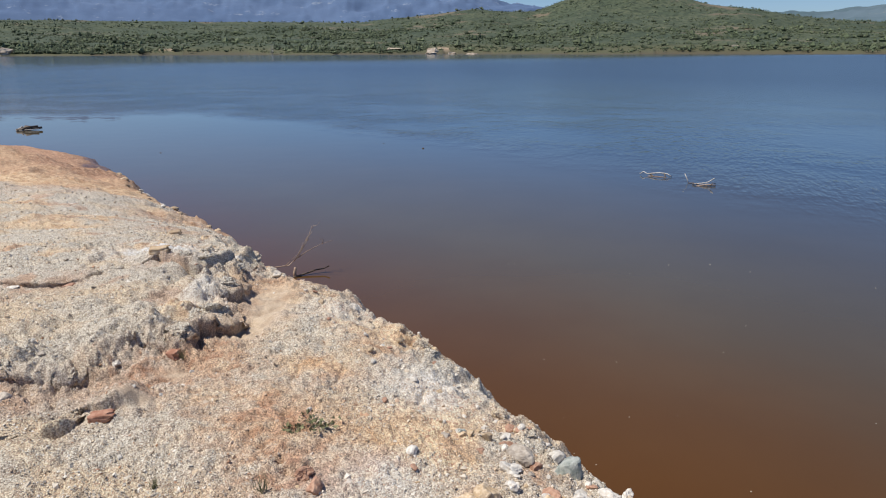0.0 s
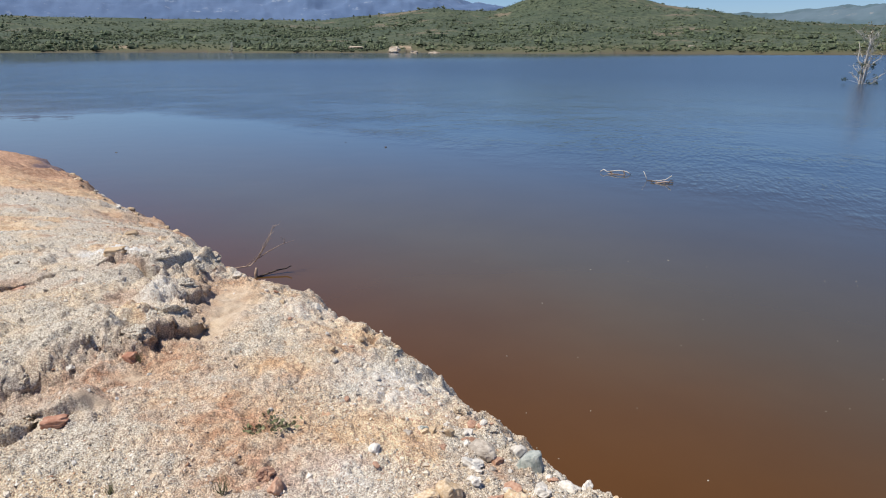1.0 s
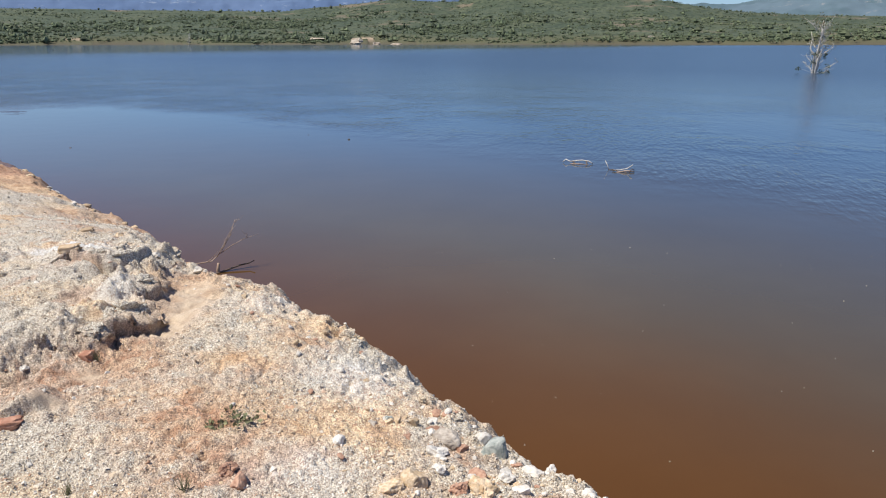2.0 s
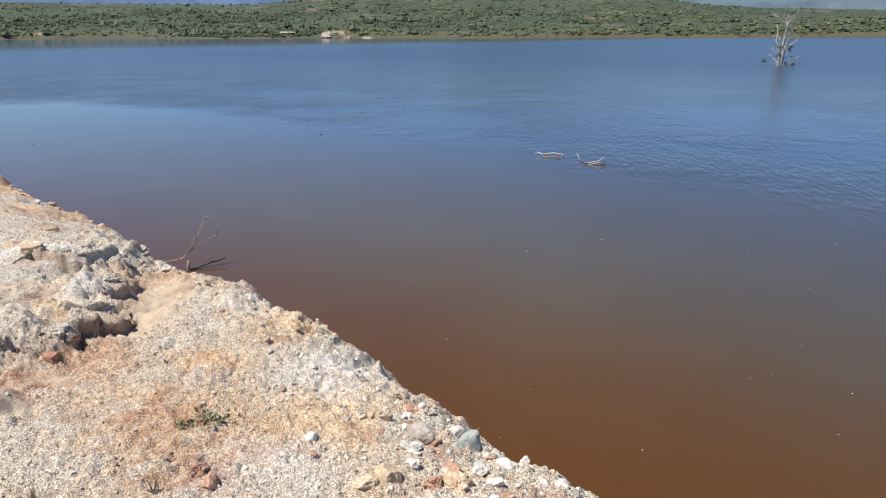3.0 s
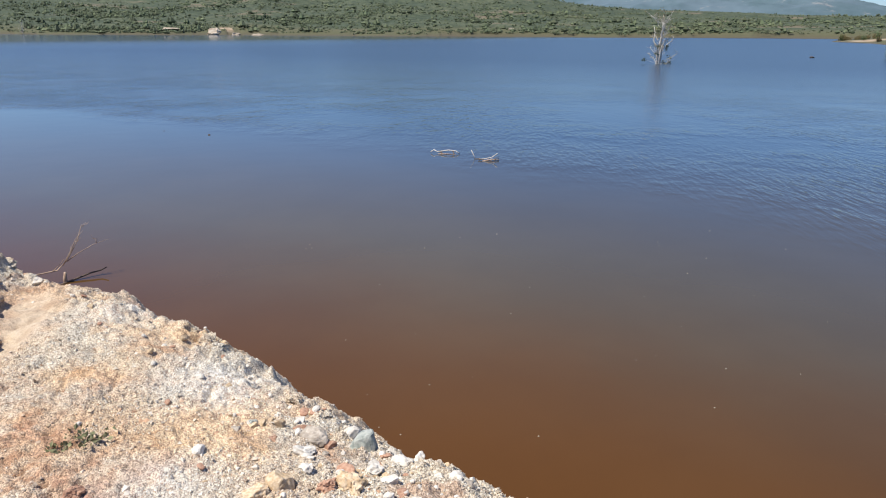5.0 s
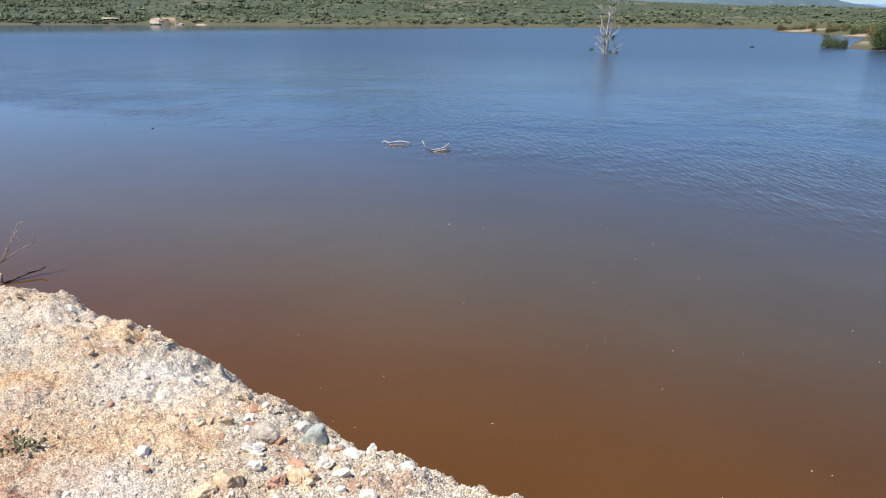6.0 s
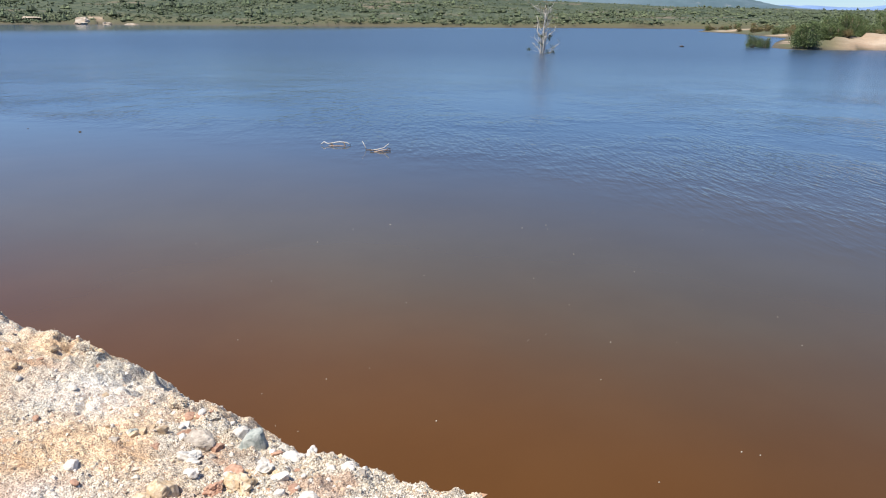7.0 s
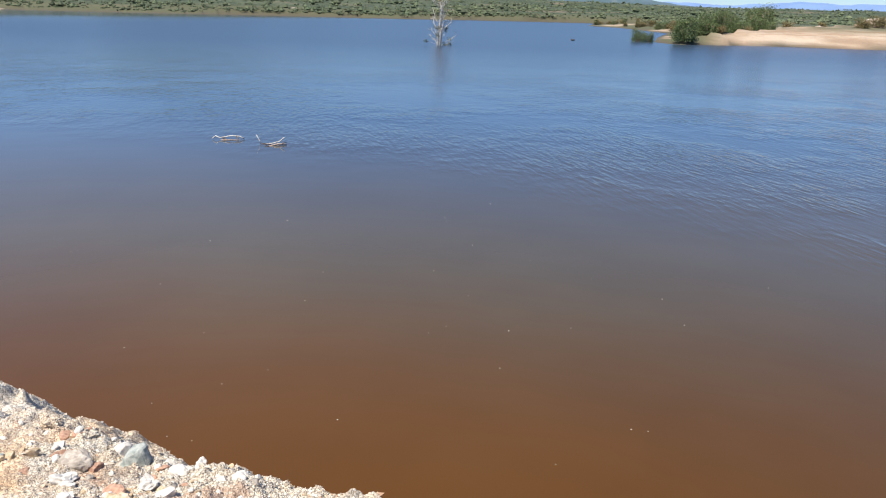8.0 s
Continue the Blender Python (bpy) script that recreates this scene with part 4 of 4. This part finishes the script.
def weed(x, y, size, seed, label):
    rs = np.random.RandomState(seed)
    base = empty_at("weed", pose(x, y, height(x, y)))
    stems, tips = [], []
    for k in range(7):
        a = rs.uniform(0, 6.28)
        e = (math.cos(a) * size * rs.uniform(0.4, 1), math.sin(a) * size * rs.uniform(0.4, 1), size * rs.uniform(0.15, 0.5))
        pts, rad = limb((0, 0, -0.004), e, 0.0022, 0.001, 0.08, rs, 4)
        stems.append(tube(pts, rad, 4))
        tips += [e, tuple(0.6 * q for q in e)]
    part("stem", mesh_of("stem", *merge(stems), (TWIG,)), None, base, "thin brown stems")
    part("leaves", leaf_cloud("leaves", tips, [(0.014, 0.014, 0.008)] * len(tips), 46, 0.026, seed, (WEED,)), None, base)
    tagged(base, label, "plant")


weed(0.19, 2.50, 0.10, 3, "low dusty green weed growing in ochre soil")
weed(0.06, 2.47, 0.05, 4, "small withered weed in ochre soil")


def grass_tuft(x, y, size, seed):
    rs = np.random.RandomState(seed)
    blades = []
    for k in range(16):
        a = rs.uniform(0, 6.28)
        e = (math.cos(a) * size * 0.5 * rs.rand(), math.sin(a) * size * 0.5 * rs.rand(), size * rs.uniform(0.5, 1))
        pts, rad = limb((rs.normal(0, 0.008), rs.normal(0, 0.008), -0.004), e, 0.0016, 0.0004, 0.06, rs, 4)
        blades.append(tube(pts, rad, 4))
    ob = new("grass_tuft", mesh_of("grass_tuft", *merge(blades), (WEED,)))
    ob.matrix_basis = pose(x, y, height(x, y))
    tagged(ob, "thin tuft of dry green grass in gravel", "grass", "grass tufts")


grass_tuft(0.03, 2.03, 0.09, 5)
grass_tuft(-0.38, 2.04, 0.06, 6)
grass_tuft(-0.72, 3.26, 0.07, 7)


def stranded_branch():
    rs = np.random.RandomState(21)
    base = empty_at("stranded_branch", pose(-1.25, 8.5, 0.0, 0, 0, 12.5))
    runs = (("main_limb", [(-0.55, -0.1, 0.22), (-0.38, 0, 0.14), (-0.07, 0.05, 0.15), (0.05, 0.08, 0.25), (0.19, 0.12, 0.46), (0.27, 0.15, 0.66)], 0.012, 0.003, TWIG),
            ("side_limb", [(0.05, 0.08, 0.24), (0.18, 0.12, 0.31), (0.36, 0.18, 0.38), (0.56, 0.22, 0.42)], 0.007, 0.002, TWIG),
            ("side_limb", [(0.0, 0.06, 0.2), (0.10, 0.05, 0.36), (0.18, 0.02, 0.52), (0.27, 0.0, 0.62)], 0.006, 0.002, TWIG),
            ("side_limb", [(-0.12, 0.04, 0.15), (-0.02, 0.02, 0.24), (0.03, 0.0, 0.30)], 0.005, 0.002, TWIG),
            ("sunken_limb", [(-0.2, -0.1, -0.03), (0.05, 0, 0.01), (0.28, 0.08, 0.05), (0.40, 0.1, 0.06), (0.47, 0.1, 0.09)], 0.016, 0.007, BARK_DARK),
            ("stub", [(0.0, 0, -0.05), (0.0, 0, 0.05), (0.012, 0.0, 0.13)], 0.03, 0.016, TWIG))
    for name, pts, r0, r1, mat in runs:
        rad = [r0 + (r1 - r0) * i / (len(pts) - 1) for i in range(len(pts))]
        part(name, mesh_of(name, *tube(pts, rad, 6), (mat,), True), None, base, "dark wet limb" if mat is BARK_DARK else "")
    for k in range(9):
        q = np.array(((0.19, 0.12, 0.46), (0.27, 0.15, 0.62), (0.4, 0.19, 0.39), (0.1, 0.05, 0.36))[k % 4])
        pts, rad = limb(q, q + rs.normal(0, 0.05, 3) + (0.03, 0, 0.07), 0.003, 0.001, 0.1, rs, 4)
        part("twig", mesh_of("twig", *tube(pts, rad, 4), (TWIG,), True), None, base)
    tagged(base, "bare brown branch stranded in shallow muddy water", "branch")


stranded_branch()


def driftwood(name, x, y, turn, sticks, label):
    base = empty_at(name, pose(x, y, 0, 0, 0, turn) @ Matrix.Scale(0.88, 4))
    for k, (pts, r0, r1, mat) in enumerate(sticks):
        rad = [r0 + (r1 - r0) * i / (len(pts) - 1) for i in range(len(pts))]
        rad = [0.8 * q for q in rad]
        part("stick", mesh_of("stick", *tube(pts, rad, 6), (mat,), True), None, base, "" if mat is BARK_GREY else "dark wet stick")
    tagged(base, label, "driftwood", "floating driftwood")


driftwood("driftwood", 5.95, 15.95, -22, (
    ([(-0.42, 0.05, 0.03), (-0.33, 0.03, 0.10), (-0.22, 0, 0.05), (-0.1, 0, 0.07), (0.1, 0, 0.10), (0.3, -0.03, 0.085), (0.42, -0.05, 0.02)], 0.018, 0.022, BARK_GREY),
    ([(-0.15, 0.02, 0.05), (-0.05, -0.06, 0.0), (0.12, -0.1, -0.02)], 0.03, 0.02, BARK_DARK),
    ([(0.22, -0.02, 0.09), (0.27, -0.08, 0.0), (0.34, -0.12, -0.04)], 0.022, 0.02, BARK_DARK),
    ([(-0.2, -0.05, 0.0), (0.1, -0.12, 0.015), (0.36, -0.1, -0.01)], 0.014, 0.012, TWIG)), "bleached crooked branch floating on rippled water")
driftwood("driftwood", 6.42, 15.05, -15, (
    ([(0.02, 0, -0.05), (-0.02, 0.02, 0.08), (-0.10, 0.04, 0.24)], 0.016, 0.010, BARK_GREY),
    ([(0.0, 0, 0.0), (0.12, -0.03, 0.02), (0.22, -0.1, -0.02)], 0.014, 0.012, BARK_DARK)), "thin bleached stick standing out of the water")
driftwood("driftwood", 6.68, 14.75, -12, (
    ([(-0.28, 0.06, 0.02), (-0.1, 0, 0.05), (0.08, 0, 0.09), (0.22, -0.02, 0.2)], 0.02, 0.016, BARK_GREY),
    ([(-0.2, -0.06, -0.01), (0.05, -0.06, 0.04), (0.26, -0.04, 0.02)], 0.028, 0.022, TWIG),
    ([(-0.3, 0.0, 0.03), (-0.2, -0.02, 0.04), (-0.12, 0.0, 0.0)], 0.02, 0.015, BARK_DARK),
    ([(0.1, -0.1, -0.04), (0.18, -0.04, 0.08), (0.27, 0, 0.06)], 0.016, 0.01, BARK_DARK),
    ([(-0.05, -0.12, -0.05), (0.02, -0.14, 0.02), (0.1, -0.16, -0.02)], 0.022, 0.018, BARK_DARK)), "tangle of bleached and dark sticks floating on the lake")
driftwood("driftwood", -15.0, 26.0, 20, (
    ([(-0.45, -0.1, 0.0), (-0.1, 0, 0.06), (0.5, 0.1, 0.1)], 0.13, 0.06, BARK_DARK),
    ([(-0.42, 0, -0.03), (-0.3, 0.05, 0.06), (-0.1, 0.05, 0.12), (0.35, 0.1, 0.16)], 0.09, 0.06, BARK_DARK),
    ([(-0.5, 0.0, 0.03), (-0.3, 0.02, 0.12), (-0.22, 0, 0.19)], 0.04, 0.03, BARK_GREY),
    ([(-0.45, -0.15, 0.02), (0.0, -0.14, 0.04), (0.4, -0.05, 0.06)], 0.03, 0.02, BARK_GREY),
    ([(-0.2, -0.1, 0.0), (-0.1, 0.0, 0.15), (0.15, 0.05, 0.12)], 0.13, 0.08, BARK_DARK)), "dark waterlogged log with stubs drifting on the lake")
for x, y, size, label in ((0.22, 20.8, 0.10, "small dark lump of wood floating on calm water"), (73.5, 71.9, 0.75, "dark lump of wood floating far out"), (-1.1, 22.0, 0.05, "small dark chip of wood floating on calm water"), (-7.6, 20.0, 0.07, "small dark chip of wood floating near the bank")):
    settle("floating_wood", boulder("floating_wood", int(abs(x) * 10) + 5, 0.5, 6, 0.12, 2), BARK_DARK, x, y, size, 20, 0.2, label, "driftwood", "", (0, 0), 0.0)


def build_scraps():
    pieces = []
    rs = np.random.RandomState(5)
    for k in range(44):
        r, a = rs.uniform(3.0, 11), radians(rs.uniform(5, 65))
        x, y = 0.75 + r * math.sin(a), -0.15 + r * math.cos(a)
        if 0.81 * x + 0.58 * y - 2.6 < 1.0:
            continue
        n, size = rs.randint(5, 8), rs.uniform(0.003, 0.008)
        ring = [(x + size * math.cos(6.283 * i / n) * rs.uniform(0.7, 1.6), y + size * math.sin(6.283 * i / n) * rs.uniform(0.5, 1), 0.002) for i in range(n)]
        v = ring + [(x, y, 0.007)]
        pieces.append((v, [(i, (i + 1) % n, n) for i in range(n)]))
    me = mesh_of("floating_scraps", *merge(pieces), (FOAM,))
    tagged(new("floating_scraps", me), "tiny pale leaf scraps floating on brown water", "debris", kind="stuff")


build_scraps()


# ---- the drowned tree and the far side ----
def dead_tree(x, y, tall, seed, label, leaves=True):
    rs = np.random.RandomState(seed)
    base = empty_at("dead_tree", pose(x, y, max(height(x, y), -0.4)))
    trunk = [(0, 0, 0), (0.02, 0, 0.2), (0.0, 0.02, 0.45), (0.03, 0, 0.7), (0.01, 0, 0.88), (0.025, 0.0, 1.0)]
    trunk = [tuple(tall * (q * (0.6 if i < 2 else 1)) for i, q in enumerate(p)) for p in trunk]
    part("trunk", mesh_of("trunk", *tube(trunk, [0.12, 0.10, 0.08, 0.055, 0.035, 0.012], 7), (BARK_GREY,), True), None, base)
    for k in range(3 if leaves else 1):
        a = 2.1 * k + rs.rand()
        e = (math.cos(a) * 0.16 * tall, math.sin(a) * 0.16 * tall, tall * rs.uniform(0.7, 0.9))
        pts, rad = limb((0.05 * math.cos(a), 0.05 * math.sin(a), -0.3), e, 0.085, 0.015, 0.04, rs, 7)
        part("stem", mesh_of("stem", *tube(pts, rad, 6), (BARK_GREY,), True), None, base)
    tips, low = [], []
    for k in range(22):
        s = rs.uniform(0.02, 0.85)
        a, spread = rs.uniform(0, 6.28), rs.uniform(0.13, 0.33) * (1.15 - 0.5 * s)
        z0 = tall * s
        e = (math.cos(a) * spread * tall, math.sin(a) * spread * tall, min(z0 + tall * rs.uniform(0.15, 0.35), tall * 0.99))
        pts, rad = limb((0.03 * tall * s, 0, z0), e, 0.055 * (1.2 - s), 0.014, 0.07, rs, 6)
        b = part("branch", mesh_of("branch", *tube(pts, rad, 5), (BARK_GREY,), True), None, base)
        twigs = []
        for j in range(6):
            q = pts[rs.randint(2, 7)]
            d = rs.normal(0, 0.07 * tall, 3)
            d[2] = abs(d[2]) * 0.8
            p2, r2 = limb(q, q + d, 0.016, 0.006, 0.1, rs, 3)
            twigs.append(tube(p2, r2, 4))
            if z0 + 0.2 * tall > tall * 0.35:
                tips.append(tuple(q + d))
        part("twigs", mesh_of("twigs", *merge(twigs), (BARK_GREY,), True), None, b)
    if leaves:
        part("leaves", leaf_cloud("leaves", tips, [(0.12, 0.12, 0.12)] * len(tips), 420, 0.12, seed, (LEAF_DRY,)), None, base, "sparse yellow-green leaves")
        for k in range(13):
            a, rr = rs.uniform(0, 6.28), rs.uniform(0.2, 1.5)
            low.append((math.cos(a) * rr, math.sin(a) * rr, rs.uniform(0.3, 2.3)))
            pts, rad = limb((0, 0, low[-1][2] * 0.5), low[-1], 0.02, 0.006, 0.08, rs, 4)
            part("shoot", mesh_of("shoot", *tube(pts, rad, 4), (BARK_GREY,), True), None, base)
        part("dark_leaves", leaf_cloud("dark_leaves", low, [(0.10, 0.10, 0.09)] * len(low), 420, 0.14, seed + 1, (WOODS,)), None, base, "dark clumps of leaves")
    tagged(base, label, "tree")


dead_tree(42.1, 59.7, 5.05, 61, "bare whitish dead tree standing in the lake")
dead_tree(0.75 + 446 * math.sin(radians(-13.3)), -0.15 + 446 * math.cos(radians(-13.3)), 6.5, 67, "bare pale dead trunk on the far shore", False)


def bush_meshes(seed, dry):
    rs = np.random.RandomState(seed)
    stems, centres = [], []
    for k in range(9):
        a, rr = rs.uniform(0, 6.28), rs.uniform(0.1, 0.5)
        e = (math.cos(a) * rr, math.sin(a) * rr, rs.uniform(0.45, 0.9))
        pts, rad = limb((rs.normal(0, 0.06), rs.normal(0, 0.06), -0.08), e, 0.03, 0.008, 0.06, rs, 4)
        stems.append(tube(pts, rad, 5))
        centres += [e, (e[0] * 0.8 + rs.normal(0, 0.1), e[1] * 0.8 + rs.normal(0, 0.1), e[2] * 0.6)]
        centres.append((e[0] * 1.1, e[1] * 1.1, e[2] * 0.3))
    st = mesh_of("stems", *merge(stems), (TWIG,), True)
    lv = leaf_cloud("crown", centres, [(0.12, 0.12, 0.09)] * len(centres), 4200, 0.056, seed, (LEAF_DRY if dry else LEAF,))
    return st, lv


def bush(meshes, x, y, tall, wide, turn, label, z=None):
    base = empty_at("bush", pose(x, y, height(x, y) if z is None else z, 0, 0, turn) @ Matrix.Diagonal((wide, wide, tall, 1)))
    part("stems", meshes[0], None, base)
    part("crown", meshes[1], None, base)
    tagged(base, label, "bush", "bushes on the far bank")


GREEN_BUSH = [bush_meshes(70 + k, False) for k in range(3)]
DRY_BUSH = [bush_meshes(80 + k, True) for k in range(2)]


def polar(az, r):
    return 0.93 + r * math.sin(radians(az)), -0.23 + r * math.cos(radians(az))


for k in range(30):
    s = (k + 0.5) / 30
    az = 53.5 + 6.0 * s + rng.normal(0, 0.25)
    r = 102 + 34 * s + rng.uniform(-4, 9)
    x, y = polar(az, r)
    bush(GREEN_BUSH[k % 3], x, y, rng.uniform(1.1, 3.3), rng.uniform(1.6, 2.9), rng.uniform(0, 360), "dense green bush on the sandy spit")
for az, r, tall, wide in ((59.2, 142, 4.6, 3.0), (58.4, 138, 4.0, 2.8), (53.6, 101, 2.2, 2.2), (53.9, 103, 2.4, 2.2)):
    bush(GREEN_BUSH[0], *polar(az, r), tall, wide, 40, "tall green bush on the sandy spit")
bush(GREEN_BUSH[1], 82.0, 67.2, 1.9, 1.7, 10, "green bush standing in the lake water", -0.1)
bush(GREEN_BUSH[2], 82.7, 66.0, 1.5, 1.4, 80, "green bush standing in the lake water", -0.1)
for k in range(34):
    az, r = rng.uniform(46.5, 53), rng.uniform(0, 1)
    r = np.interp(az, (46, 49, 52.6, 53.5), (345, 292, 196, 130)) + 4 + 70 * r * r
    bush(DRY_BUSH[k % 2] if k % 3 else GREEN_BUSH[k % 3], *polar(az, r), rng.uniform(1.2, 2.4), rng.uniform(1.4, 2.8), rng.uniform(0, 360), "low brownish scrub bush on the low shore")
for az, r, tall in ((65.3, 128, 1.6), (66.2, 133, 1.8), (60.6, 160, 1.8), (62.8, 190, 1.5), (56.2, 112, 0.9), (58.0, 125, 1.0), (61.5, 150, 0.8), (64.1, 142, 0.8)):
    bush(DRY_BUSH[0], *polar(az, r), tall, tall * 1.4, az * 9, "small dry scrub bush on pale sand")

# pale bare rock faces and stones of the far side
for n, (az, r, w, tall, label) in enumerate(((-0.5, 462, 11, 5.5, "pale bare rock face on the far shore"), (1.0, 466, 6, 3.5, "pale bare rock face on the far shore"), (2.6, 455, 9, 2.6, "low pale rock face on the far shore"), (-3.6, 462, 15, 2.6, "low tan rock face on the far shore"),
                                          (-31.7, 440, 9, 5, "pale rock face on the far shore"), (23.0, 500, 6, 2.5, "white boulder on the far shore"), (62.6, 158, 1.2, 1.4, "white boulder on pale sand"), (65.9, 142, 4.2, 1.6, "pinkish heap of stones on pale sand"), (66.9, 142, 4.6, 1.5, "pinkish heap of stones on pale sand"))):
    x, y = polar(az, r)
    ob = settle("rock_outcrop", boulder("rock_outcrop", 700 + n, 1.0, 9, 0.16, 4), SANDSTONE, x, y, 1.0, -az, 0.0, label, "rock", "rock outcrops")
    ob.matrix_basis = pose(x, y, height(x, y) - 0.2 * tall, 0, 0, -az) @ Matrix.Diagonal((w, w * 0.6, tall, 1))


def build_woods(count):
    """Scrub and small trees over the far plain and hills."""
    ball = np.array([(1, 0, 0), (0, 1, 0), (-1, 0, 0), (0, -1, 0), (0, 0, 1), (0, 0, -1)], float) * 1.15
    tris = np.array([(0, 1, 4), (1, 2, 4), (2, 3, 4), (3, 0, 4), (1, 0, 5), (2, 1, 5), (3, 2, 5), (0, 3, 5)])
    az = rng.uniform(-38, 66, count * 4)
    u = rng.rand(count * 4)
    r = 445 + 620 * u ** 1.5
    x, y = 0.75 + r * np.sin(np.radians(az)), -0.15 + r * np.cos(np.radians(az))
    h, masks, land = terrain(x, y)
    clump = fbm(x, y, 0.012, 4, 0.6) + 0.6 * fbm(x, y, 0.05, 3, 0.6)
    keep = (land > 2.5) & (h > 0.15) & (rng.rand(len(x)) < 0.12 + 0.88 * step(clump, -0.25, 0.5)) & (rng.rand(len(x)) > masks["white"])
    x, y, h, r = [v[keep][:count] for v in (x, y, h, r)]
    n = len(x)
    tall = np.clip(rng.lognormal(math.log(0.58), 0.62, n), 0.28, 3.2) * (1 - 0.25 * step(r, 700, 1000))
    k = 3
    size = np.repeat(tall, k) * rng.uniform(0.35, 0.75, n * k)
    cx = np.repeat(x, k) + rng.normal(0, 0.6, n * k) * np.repeat(tall, k)
    cy = np.repeat(y, k) + rng.normal(0, 0.6, n * k) * np.repeat(tall, k)
    cz = np.repeat(h, k) + np.repeat(tall, k) * rng.uniform(0.0, 0.75, n * k)
    v = ball[None] * rng.uniform(0.45, 1.4, (n * k, len(ball), 1)) * np.stack([size * rng.uniform(0.8, 1.4, n * k), size * rng.uniform(0.8, 1.4, n * k), size], -1)[:, None]
    v = v + np.stack([cx, cy, cz], -1)[:, None]
    f = (tris[None] + len(ball) * np.arange(n * k)[:, None, None]).reshape(-1, 3)
    me = mesh_of("far_woods", v.reshape(-1, 3), f, (WOODS,))
    tagged(new("far_woods", me), "dark green scrub and small trees over the far hills", "trees", kind="stuff")


build_woods(30000)
